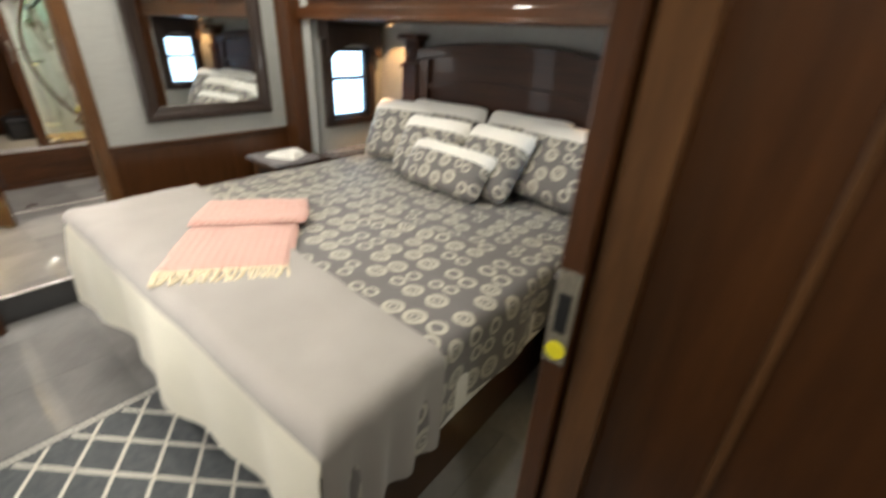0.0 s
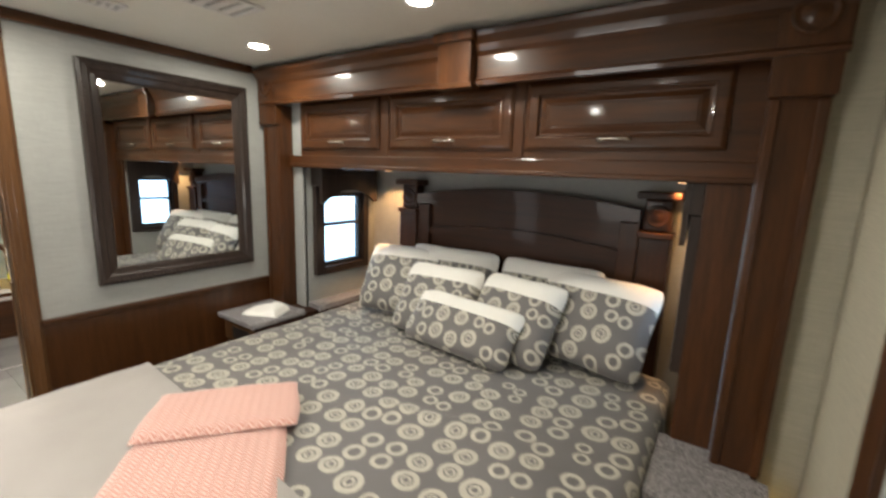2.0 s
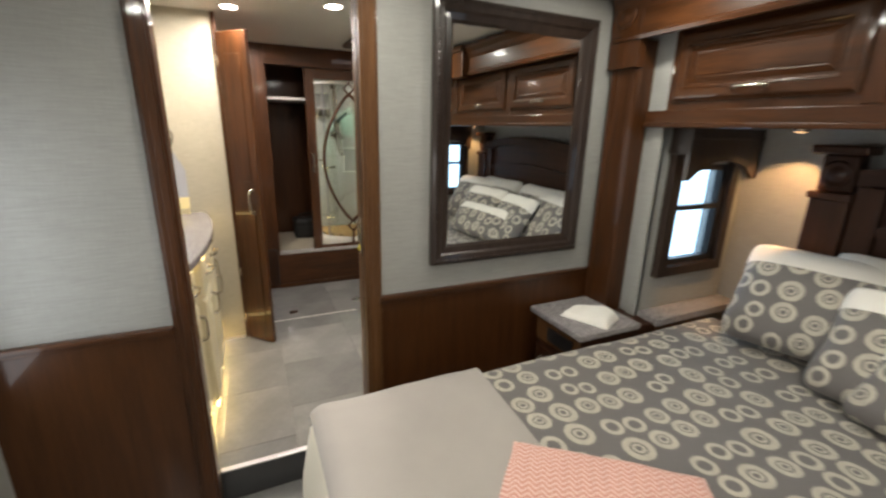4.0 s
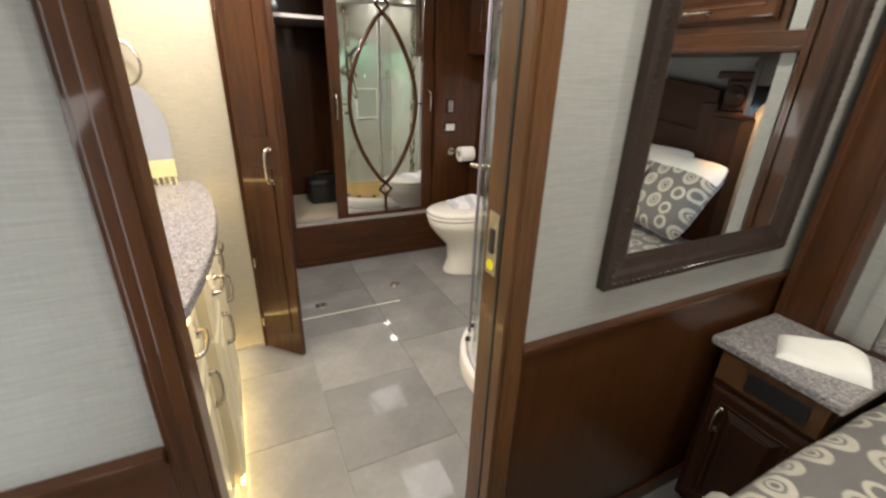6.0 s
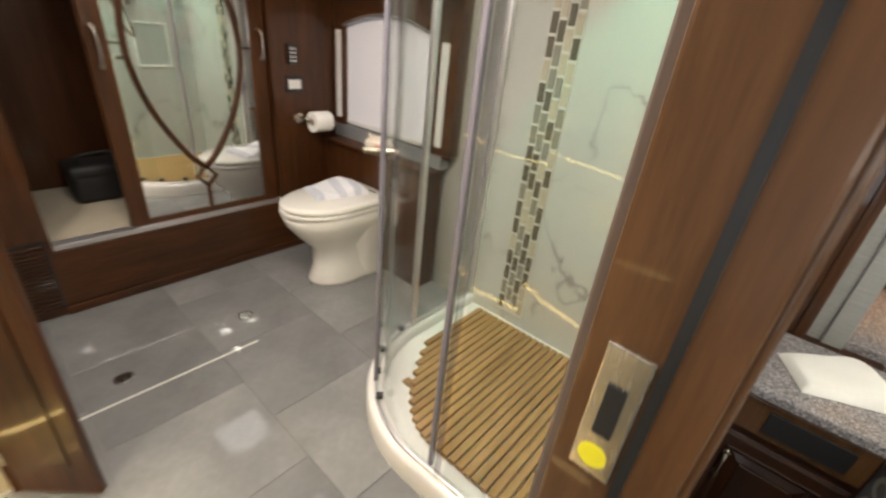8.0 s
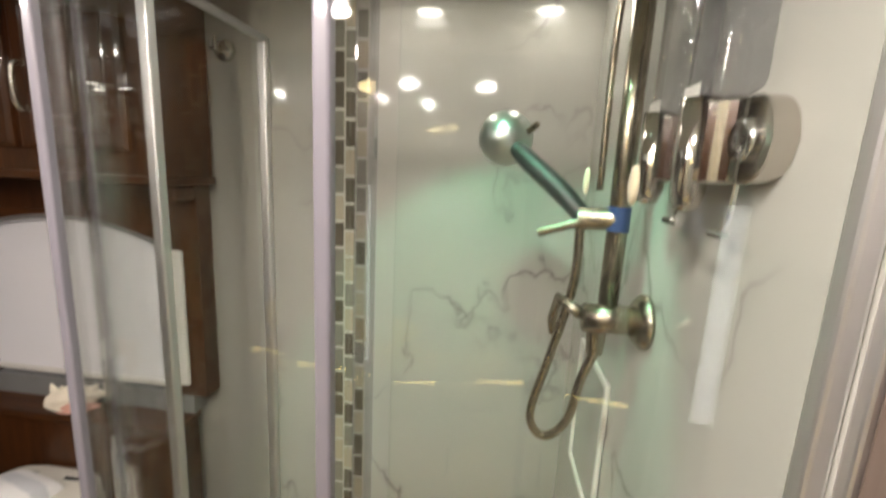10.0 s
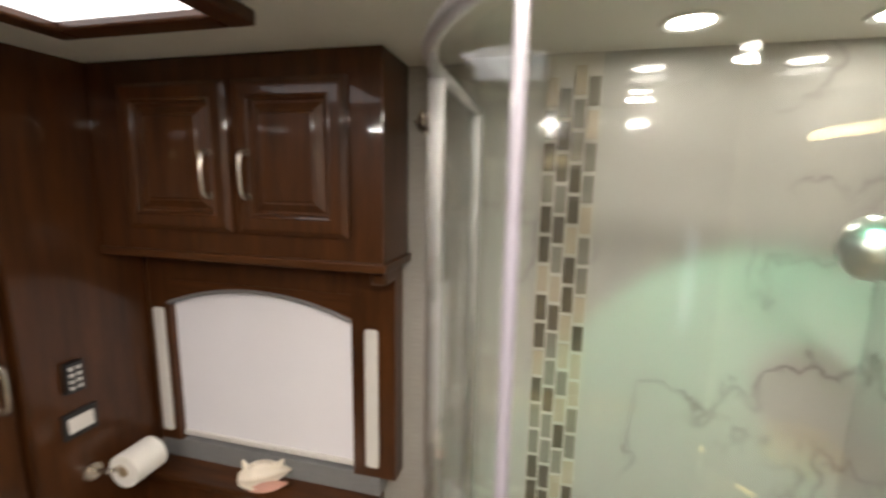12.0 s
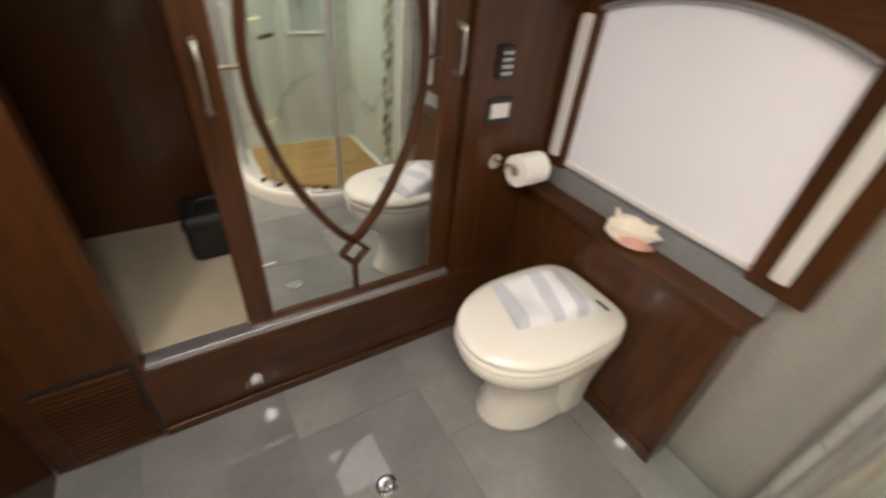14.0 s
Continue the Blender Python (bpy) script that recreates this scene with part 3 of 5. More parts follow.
def sliding_door():
    d = empty("sliding_door", pose(0.088, 0.33, 0.02), "dark wooden sliding door with frosted glass panes, pushed open", "door")
    w, h, t = 0.74, 2.05, 0.02
    for nm, x0, x1 in (("stile", 0, 0.10), ("stile", 0.22, 0.27), ("stile", 0.44, 0.50), ("stile", w - 0.10, w)):
        part(nm, box(-t, t, x0, x1, 0, h, 0.004), WOOD, d)
    for z0, z1 in ((0, 0.16), (1.33, 1.43), (h - 0.12, h)):
        for y0, y1 in ((0.10, 0.22), (0.27, 0.44), (0.50, w - 0.10)):
            part("rail", box(-t + 0.001, t - 0.001, y0, y1, z0, z1, 0.003), WOODY, d)
    for z0, z1 in ((0.16, 1.33), (1.43, h - 0.12)):
        for y0, y1 in ((0.10, 0.22), (0.27, 0.44), (0.50, w - 0.10)):
            part("pane", box(-0.004, 0.004, y0, y1, z0, z1), FROST, d, "pale frosted glass")
    pl = part("pull_plate", box(-0.019, 0.019, -0.004, 0.0, 1.06, 1.23, 0.001), NICKEL, d, "brushed metal pull plate")
    part("finger_hole", box(-0.010, 0.010, -0.0065, -0.0035, 1.12, 1.19, 0.001), BLACK, pl)
    part("sticker", cyl((0, -0.004, 1.085), (0, -0.0062, 1.085), 0.016), YELLOW, pl, "round yellow sticker")


sliding_door()


# ---- bedroom things ----
def ceiling_light(x, y):
    t = empty("downlight_fixture", pose(x, y, CEIL), "round recessed LED downlight, lit, in the ceiling", "ceiling light", "recessed ceiling downlights")
    bm = lathe([(0.040, -0.002), (0.056, -0.006), (0.060, -0.002), (0.060, 0.0), (0.040, 0.0)], 28)
    part("trim_ring", bm, PLASTIC, t)
    part("lens", cyl((0, 0, -0.0035), (0, 0, -0.0015), 0.041, seg=28), LED, t, "glowing lens")


# the two added bedroom spots get a fixture as well
for x, y in BED_SPOTS + BATH_SPOTS + SHOWER_SPOTS:
    ceiling_light(x, y)
t_ = empty("downlight_fixture", pose(-3.2, 0.98, CEIL), "round green-tinted shower light in the ceiling", "ceiling light")
part("trim_ring", lathe([(0.030, -0.002), (0.046, -0.006), (0.050, -0.002), (0.050, 0.0), (0.030, 0.0)], 28), PLASTIC, t_)


def ceiling_vent(x, y, w, d):
    v = empty("ceiling_vent", pose(x, y, CEIL), "white ceiling air vent with slats", "vent")
    bm = box(-w / 2, w / 2, -d / 2, -d / 2 + 0.015, -0.012, 0, 0.003)
    add_box(bm, -w / 2, w / 2, d / 2 - 0.015, d / 2, -0.012, 0, 0.003)
    add_box(bm, -w / 2, -w / 2 + 0.015, -d / 2 + 0.015, d / 2 - 0.015, -0.012, 0, 0.003)
    add_box(bm, w / 2 - 0.015, w / 2, -d / 2 + 0.015, d / 2 - 0.015, -0.012, 0, 0.003)
    part("frame", bm, PLASTIC, v)
    part("backing", box(-w / 2 + 0.015, w / 2 - 0.015, -d / 2 + 0.015, d / 2 - 0.015, -0.002, 0), plain("vent_shadow_grey", (0.25, 0.24, 0.22), 0.6), v)
    n = 6
    for i in range(n):
        y0 = -d / 2 + 0.02 + (d - 0.04) * i / n
        part("slat", box(-w / 2 + 0.016, w / 2 - 0.016, y0, y0 + (d - 0.04) / n * 0.6, -0.010, -0.004), PLASTIC, v)


ceiling_vent(-2.24, 0.65, 0.10, 0.20)
ceiling_vent(-1.83, 0.85, 0.20, 0.34)


def mirror():
    y0, y1, z0, z1 = 0.705, 1.507, 1.02, 2.075
    m = empty("wall_mirror", pose(-2.70, (y0 + y1) / 2, z0), "large rectangular mirror in a dark beaded wooden frame", "mirror")
    w, h, f = (y1 - y0) / 2, z1 - z0, 0.085
    bm = bmesh.new()
    loops = []
    for inset, x in ((0, 0.001), (0, 0.028), (0.012, 0.036), (0.040, 0.030), (0.050, 0.020), (f - 0.012, 0.014), (f, 0.006)):
        loops.append([bm.verts.new((x, s * (w - inset), (h - inset) if u else inset)) for s, u in ((-1, 0), (1, 0), (1, 1), (-1, 1))])
    for a, c in zip(loops, loops[1:]):
        for k in range(4):
            bm.faces.new((a[k], a[(k + 1) % 4], c[(k + 1) % 4], c[k]))
    part("frame", bm, DARKFRAME, m)
    bm = bmesh.new()
    for s in (-1, 1):
        for i in range(52):
            bmesh.ops.create_icosphere(bm, subdivisions=1, radius=0.0075, matrix=Matrix.Translation((0.033, s * (w - 0.017), 0.02 + (h - 0.04) * i / 51)))
    for zz in (0.017, h - 0.017):
        for i in range(38):
            bmesh.ops.create_icosphere(bm, subdivisions=1, radius=0.0075, matrix=Matrix.Translation((0.033, -w + 0.03 + (2 * w - 0.06) * i / 37, zz)))
    bd = part("beading", bm, DARKFRAME, m)
    bd["kind"] = "stuff"
    part("glass", box(0.003, 0.0062, -w + f - 0.006, w - f + 0.006, f - 0.006, h - f + 0.006), MIRROR, m)


mirror()


def window(x, s, nm, y, d, deep):
    """A slide-out end window: frame, meeting rail, two panes, with wooden surround and arched pelmet."""
    w = empty(nm, pose(x, y, 0.97), "small dark-framed window with bright daylight behind", "window", "bedroom end windows", "structure")
    h = 0.49
    for y0, y1, z0, z1 in ((-d, -d + 0.028, 0, h), (d - 0.028, d, 0, h), (-d + 0.028, d - 0.028, 0, 0.028), (-d + 0.028, d - 0.028, h - 0.028, h), (-d + 0.028, d - 0.028, 0.27, 0.295)):
        a, c = sorted((0.004 * s, -0.035 * s))
        part("window_frame", box(a, c, y0, y1, z0, z1, 0.002), BLACK, w)
    for z0, z1 in ((0.028, 0.27), (0.295, h - 0.028)):
        a, c = sorted((-0.018 * s, -0.022 * s))
        p = part("pane", box(a, c, -d + 0.028, d - 0.028, z0, z1), PANE, w)
        p.visible_shadow = False
    a, c = sorted((0.0, 0.035 * s))
    for y0, y1, z0, z1 in ((-d - 0.07, -d, -0.05, h + 0.05), (d, d + 0.05, -0.05, h + 0.05), (-d, d, -0.05, 0.0)):
        part("surround", box(a, c, y0, y1, z0, z1, 0.004), DARKFRAME, w)
    # valance box: two returns and a front board with a scooped lower edge
    a, c = sorted(((deep - 0.02) * s, deep * s))
    bm, n, rows = bmesh.new(), 18, []
    for i in range(n + 1):
        q = i / n
        yy = -d - 0.08 + (2 * d + 0.14) * q
        z0 = h - 0.06 + 0.085 * math.sin(math.pi * min(1, max(0, (q - 0.08) / 0.84))) ** 0.6
        rows.append([bm.verts.new((xx, yy, zz)) for xx, zz in ((a, z0), (a, h + 0.165), (c, h + 0.165), (c, z0))])
    for p, q in zip(rows, rows[1:]):
        for k in range(4):
            bm.faces.new((p[k], q[k], q[(k + 1) % 4], p[(k + 1) % 4]))
    bm.faces.new(rows[0][::-1])
    bm.faces.new(rows[-1])
    bmesh.ops.recalc_face_normals(bm, faces=bm.faces)
    part("pelmet", bm, DARKFRAME, w, "dark wooden valance with a scooped edge")
    a, c = sorted((0.001 * s, (deep - 0.02) * s))
    for y0 in (-d - 0.08, d + 0.045):
        part("pelmet_return", box(a, c, y0, y0 + 0.015, h + 0.052, h + 0.165, 0.003), DARKFRAME, w)
    part("pelmet_rail", box(*sorted(((deep + 0.001) * s, (deep + 0.007) * s)), -d - 0.08, d + 0.06, h + 0.12, h + 0.135, 0.002), DARKFRAME, w)


window(-2.42, 1, "window_1", 2.02, 0.18, 0.105)
window(-0.275, -1, "window_2", 1.94, 0.16, 0.06)
for x in (-2.80, 0.10):
    tagged(part("backdrop", box(x - 0.004, x + 0.004, 1.82, 3.2, 0.2, 2.2), OUTSIDE), "bright hazy outdoors behind the window", "outdoors", "", "structure")


sw_ = empty("window_5", pose(-2.44, SOUTH, 0.72), "narrow bright window with a pale shade on the side wall", "window", "", "structure")
part("shade", box(-0.15, 0.15, 0.004, 0.012, 0, 0.92), glow("daylit_shade", (0.9, 0.95, 1.0), 4.0), sw_, "glowing pale shade")
for x0, x1, z0, z1 in ((-0.18, -0.15, -0.03, 0.95), (0.15, 0.18, -0.03, 0.95), (-0.15, 0.15, -0.03, 0.0), (-0.15, 0.15, 0.92, 0.95)):
    part("window_frame", box(x0, x1, 0.0, 0.02, z0, z1, 0.003), WOOD, sw_)

# unseen glowing panel, added as the body of the south fill lamp
sw2 = empty("fill_window", pose(-1.15, SOUTH, 0.82), "added unseen window panel opposite the bed, glowing as fill light", "window", "", "structure")
part("shade", box(-0.35, 0.35, 0.004, 0.012, 0, 0.66), glow("fill_glow", (1.0, 0.97, 0.93), 1.5), sw2, "glowing pale shade")
for x0, x1, z0, z1 in ((-0.39, -0.35, -0.04, 0.70), (0.35, 0.39, -0.04, 0.70), (-0.35, 0.35, -0.04, 0.0), (-0.35, 0.35, 0.66, 0.70)):
    part("window_frame", box(x0, x1, 0.0, 0.022, z0, z1, 0.003), WOOD, sw2)

# overhead cabinets, crown and posts of the slide-out
def overhead():
    cab = empty("overhead_cabinet", pose(-1.41, NORTH, 1.64), "dark cherry overhead cabinet above the headboard with three raised-panel doors", "cabinet")
    part("body", box(-1.005, 1.275, -0.01, BACK - NORTH, 0, 0.40, 0.003), WOODX, cab)
    part("face_rail", box(-1.10, 1.275, -0.022, -0.01, 0, 0.055, 0.004), WOODX, cab)
    part("lip_moulding", box(-1.10, 1.275, -0.030, -0.004, -0.016, 0.004, 0.005), WOODX, cab)
    for x in (-1.728, -0.978):
        part("face_stile", box(x + 1.41 - 0.026, x + 1.41 + 0.026, -0.016, -0.01, 0.058, 0.385, 0.002), WOOD, cab)
    for x0, x1 in ((-2.385, -1.765), (-1.69, -1.0), (-0.94, -0.235)):
        d = part("door", raised_panel(x1 - x0, 0.265), WOODX, cab, m=pose((x0 + x1) / 2 + 1.41, -0.0105, 0.2225))
        part("handle", bow_handle(0.105, 0.026, 0.0075), NICKEL, d, "brushed nickel pull", True, pose(0, -0.02, -0.092))


overhead()


def crown():
    bm = bmesh.new()
    prof = [(0.0, 1.985), (-0.020, 1.985), (-0.024, 2.0), (-0.010, 2.012), (-0.010, 2.10), (-0.022, 2.115), (-0.030, 2.14), (-0.055, 2.165), (-0.060, 2.18), (0.0, 2.18)]
    rows = [[bm.verts.new((x, 1.60 + y, z)) for y, z in prof] for x in (-2.665, 0.012)]
    for k in range(len(prof)):
        bm.faces.new((rows[0][k], rows[1][k], rows[1][(k + 1) % len(prof)], rows[0][(k + 1) % len(prof)]))
    bm.faces.new(rows[0])
    bm.faces.new(rows[1][::-1])
    bmesh.ops.recalc_face_normals(bm, faces=bm.faces)
    c = tagged(part("crown_valance", bm, WOODX), "dark cherry crown valance across the bed slide-out", "moulding", "", "structure")
    part("soffit", box(-2.70, 0.008, 1.602, NORTH + 0.02, 2.035, CEIL), WOODX, c)
    bm = box(-1.30, -1.14, 1.535, 1.60, 1.985, 2.185, 0.006)
    add_box(bm, -1.315, -1.125, 1.515, 1.60, 2.15, 2.19, 0.006)
    add_box(bm, -1.315, -1.125, 1.528, 1.60, 1.97, 1.99, 0.005)
    part("corbel", bm, WOOD, c, "carved wooden corbel")


crown()


def post(x0, x1, z0, y0, label):
    p = empty("slide_post", pose((x0 + x1) / 2, y0, z0), label, "post")
    w, h = (x1 - x0) / 2, 1.99 - z0
    bm = box(-w, w, 0, NORTH - y0 + 0.01, 0, h, 0.003)
    part("shaft", bm, WOOD, p)
    for s in (-1, 1):
        for k in (0.86, 0.70):
            part("fluting", box(s * w * k - 0.007, s * w * k + 0.007, -0.008, 0.0, 0.0, h - 0.12, 0.003), WOOD, p)
    b = part("block", box(-w - 0.008, w + 0.008, -0.028, 0.02, h - 0.115, h + 0.185, 0.004), WOOD, p)
    r = lathe([(0.0, 0.0), (0.052, 0.0), (0.055, 0.008), (0.046, 0.012), (0.040, 0.006), (0.028, 0.007), (0.018, 0.014), (0.0, 0.016)][1:], 28)
    k = min(1.0, w / 0.06)
    part("rosette", r, WOOD, b, "turned wooden rosette", True, pose(0, -0.028, h + 0.10, 90) @ Matrix.Diagonal((k, k, 1, 1)))


post(-2.675, -2.52, 0.0, 1.615, "dark cherry post at the end of the bed slide-out")
post(-0.145, -0.002, 0.672, 1.615, "fluted dark cherry post standing on the nightstand top")
tagged(part("slide_jamb_board", box(-0.275, -0.146, 1.685, 1.70, 0.672, 1.624, 0.003), WOOD), "plain dark cherry board between post and bed recess", "panel", "", "structure")


def headboard():
    hb = empty("headboard", pose(-1.23, BACK - 0.03, 0.55), "dark cherry arched headboard with recessed panels", "headboard")
    w = 0.68

    def arch(x, base):
        return base + 0.06 * (1 - (x / w) ** 2)

    def slab(x0, x1, lo, hi, y0, y1, n=24):
        bm = bmesh.new()
        rows = []
        for i in range(n + 1):
            x = x0 + (x1 - x0) * i / n
            rows.append([bm.verts.new((x, y, z)) for y, z in ((y0, lo(x)), (y0, hi(x)), (y1, hi(x)), (y1, lo(x)))])
        for a, c in zip(rows, rows[1:]):
            for k in range(4):
                bm.faces.new((a[k], c[k], c[(k + 1) % 4], a[(k + 1) % 4]))
        bm.faces.new(rows[0][::-1])
        bm.faces.new(rows[-1])
        bmesh.ops.recalc_face_normals(bm, faces=bm.faces)
        return bm

    part("back_panel", slab(-w, w, lambda x: -0.54, lambda x: arch(x, 0.88), -0.05, -0.001), SHADEWOODX, hb)
    part("top_rail", slab(-w, w, lambda x: arch(x, 0.865), lambda x: arch(x, 0.93), -0.10, -0.05), SHADEWOODX, hb)
    part("middle_rail", slab(-w + 0.09, w - 0.09, lambda x: arch(x, 0.66), lambda x: arch(x, 0.70), -0.075, -0.05), SHADEWOODX, hb)
    for s in (-1, 1):
        part("stile", box(s * w - 0.09 * (s > 0), s * w + 0.09 * (s < 0), -0.085, -0.05, 0, 0.865, 0.004), SHADEWOOD, hb)
        bm = box(s * (w + 0.075) - 0.07, s * (w + 0.075) + 0.07, -0.10, 0.029, -0.55, 0.80, 0.006)
        sp_ = part("side_post", bm, SHADEWOOD, hb)
        add = box(s * (w + 0.075) - 0.078, s * (w + 0.075) + 0.078, -0.115, -0.001, 0.80, 0.83, 0.006)
        part("cap", add, SHADEWOODX, sp_)
        part("capital", box(s * (w + 0.075) - 0.095, s * (w + 0.075) + 0.095, -0.125, -0.001, 0.985, 1.02, 0.008), SHADEWOODX, sp_)
        part("neck", box(s * (w + 0.075) - 0.062, s * (w + 0.075) + 0.062, -0.085, -0.001, 0.83, 0.985, 0.012), SHADEWOOD, sp_)
        part("rosette", lathe([(0.052, 0.0), (0.055, 0.008), (0.046, 0.012), (0.040, 0.006), (0.028, 0.007), (0.018, 0.014)], 28), SHADEWOOD, sp_, "turned wooden rosette", True, pose(s * (w + 0.075), -0.085, 0.905, 90))


headboard()


def puck_light(x):
    p = empty("puck_light", pose(x, 2.16, 1.64), "small dark reading light under the overhead cabinet, lit amber", "lamp", "bed reading lights")
    part("base", lathe([(0.030, 0.0), (0.034, -0.012), (0.026, -0.020), (0.022, -0.022)], 24), BRONZE, p, "", True)
    part("lens", cyl((0, 0, -0.0235), (0, 0, -0.0215), 0.020), SCONCE, p, "glowing amber lens")


puck_light(-2.12)
puck_light(-0.38)


# bed
BX0, BX1, BY0, BY1, BTOP = -2.30, -0.315, 0.14, 2.13, 0.715


def fold(s, half, r=0.05):
    """Distance along the cloth from the middle: how far out and how far down."""
    a = abs(s)
    sg = 1 if s >= 0 else -1
    if a <= half - r:
        return s, 0.0
    q = a - (half - r)
    if q < r * math.pi / 2:
        return sg * (half - r + r * math.sin(q / r)), r * (1 - math.cos(q / r))
    return sg * half, r + q - r * math.pi / 2


def drape(x, y, z, lift, amp):
    n = noise.noise(Vector((x * 3.1, y * 3.1, 1.7))) * amp + noise.noise(Vector((x * 9, y * 9, 4.2))) * amp * 0.35
    return z + lift + n


def bed():
    b = empty("bed", pose((BX0 + BX1) / 2, 0, 0), "bed made up with a grey ring-patterned comforter", "bed")
    hx = (BX1 - BX0) / 2
    part("base", box(-hx + 0.06, hx - 0.06, BY0 + 0.10, BY1, 0, 0.32, 0.01), PANEL, b, "dark wooden bed platform")
    part("mattress", box(-hx + 0.015, hx - 0.015, BY0 + 0.02, BY1, 0.32, BTOP - 0.02, 0.05, 3), WHITECLOTH, b)
    drop, ln = 0.30, BY1 - BY0

    def cover(u, v):
        sx = (u - 0.5) * 2 * (hx + drop)
        x, dx = fold(sx, hx)
        sy = ln - v * (ln - 0.05)
        yy, dy = fold(sy, ln)
        wav = 0.016 * math.sin(11 * v * 3.1 + 2 * math.sin(9 * v)) * min(1, dx * 5)
        y = BY1 - yy
        z = BTOP - math.hypot(dx, dy)
        cr = 0.016 * math.exp(-((y - 1.12 - 0.12 * math.sin(2.2 * x)) / 0.035) ** 2) * max(0, 1 - ((x - 0.30) / 0.38) ** 2)
        return (x + (wav if x > 0 else -wav), y, drape(x, y, z, cr, 0.010))

    part("comforter", grid_mesh(96, 90, cover, (2 * hx + 2 * drop, ln)), RINGS, b, "grey jacquard comforter with cream rings", True)


bed()


def runner():
    """The oatmeal blanket laid across the foot, hanging over the end and the side."""
    r = empty("blanket", pose((BX0 + BX1) / 2, 0, 0), "oatmeal blanket laid over the foot of the bed, hanging down", "blanket")
    hx = (BX1 - BX0) / 2

    def sheet(side0, side1, hem, lift, seam):
        def fn(u, v):
            sx = -(hx + side0) + u * (2 * hx + side0 + side1)
            x, dx = fold(sx, hx + lift)
            top = seam(sx) - BY0
            sy = top - v * (top + hem)
            if sy >= 0.06:
                y, dy = BY0 + sy, 0.0
            else:
                q = 0.06 - sy
                rr = 0.06
                if q < rr * math.pi / 2:
                    y, dy = BY0 + 0.06 - rr * math.sin(q / rr), rr * (1 - math.cos(q / rr))
                else:
                    dy = rr + q - rr * math.pi / 2
                    y = BY0 - (0.028 * math.sin(6.5 * sx + 1.1) + 0.012 * math.sin(17 * sx)) * min(1, dy * 4) - 0.03 * min(1, dy * 2)
            y -= lift
            z = BTOP - math.hypot(dx, dy)
            xw = 0.014 * math.sin(14 * (y + 2 * v)) * min(1, dx * 4)
            return (x + (xw if x > 0 else -xw), y, max(0.03, drape(x, y, z, lift + 0.007, 0.014)))
        return fn

    seam = lambda x: 0.665 - 0.085 * x
    part("top_layer", grid_mesh(90, 60, sheet(0.02, 0.36, 0.02, 0.017, seam)), RUNNER, r, "oatmeal woven face", True)
    part("lining", grid_mesh(90, 30, sheet(0.06, 0.05, 0.44, 0.004, lambda x: 0.26)), SHEET, r, "cream lining hanging at the foot", True)


runner()


def throw():
    t = empty("throw_blanket", pose(-1.46, 0.585, BTOP + 0.034, 0, 0, 51), "folded pink herringbone throw with cream fringe on the bed", "blanket")

    def fn(w, d, z0):
        def f(u, v):
            x, y = (u - 0.5) * w, (v - 0.5) * d
            e = min(1, 14 * min(u, 1 - u), 14 * min(v, 1 - v))
            return (x * (1 + 0.03 * math.sin(5 * v)), y, z0 + 0.018 * (e ** 0.5 - 1) + 0.006 * noise.noise(Vector((x * 8, y * 8, z0))))
        return f

    part("lower_fold", grid_mesh(40, 30, fn(0.47, 0.66, 0.0)), KNIT, t, "", True, pose(-0.01, -0.02, 0))
    part("upper_fold", grid_mesh(40, 20, fn(0.50, 0.30, 0.026)), KNIT, t, "", True, pose(0.01, 0.20, 0))
    bm = bmesh.new()
    rng = random.Random(5)
    for i in range(46):
        x = -0.235 + 0.45 * i / 45
        add_tube(bm, [(x, -0.345, -0.004), (x + rng.uniform(-.01, .01), -0.375, -0.012), (x + rng.uniform(-.018, .018), -0.41 - rng.uniform(0, .02), -0.016)], 0.0055, 5)
    f = part("fringe", bm, FRINGE, t, "cream yarn fringe")
    f["kind"] = "stuff"


throw()


def pillow(w, h, thick, m, label, band=0.22, cover=None):
    """Local x is the width and y the height, both faces bulging along z."""
    p = empty("pillow", m, label, "pillow", "bed pillows")

    def surf(y0, y1, s, puff=0.0):
        def f(u, v):
            x, y = (u - 0.5) * 2, (y0 + (y1 - y0) * v) * 2 - 1
            k = max(0, (1 - x ** 4) * (1 - y ** 4)) ** 0.55
            pin = 1 - 0.05 * (1 - abs(y) ** 2) * abs(x) ** 6 - 0.08 * abs(y) ** 7
            piny = 1 - 0.05 * (1 - abs(x) ** 2) * abs(y) ** 6 - 0.08 * abs(x) ** 7
            z = s * (thick / 2 * k + puff) + 0.006 * noise.noise(Vector((x * 3 + w * 9, y * 3 + h * 7, s)))
            return (x * pin * w / 2, y * piny * h / 2, z)
        bm = grid_mesh(24, 20, f)
        return bm

    cut = 1 - band
    part("front", surf(0, cut, 1), cover or RINGS2, p, "grey ring-patterned cover", True)
    part("back", surf(0, 1, -1), RINGS2, p, "", True)
    part("band", surf(cut, 1, 1, 0.003), WHITECLOTH, p, "plain white band", True)


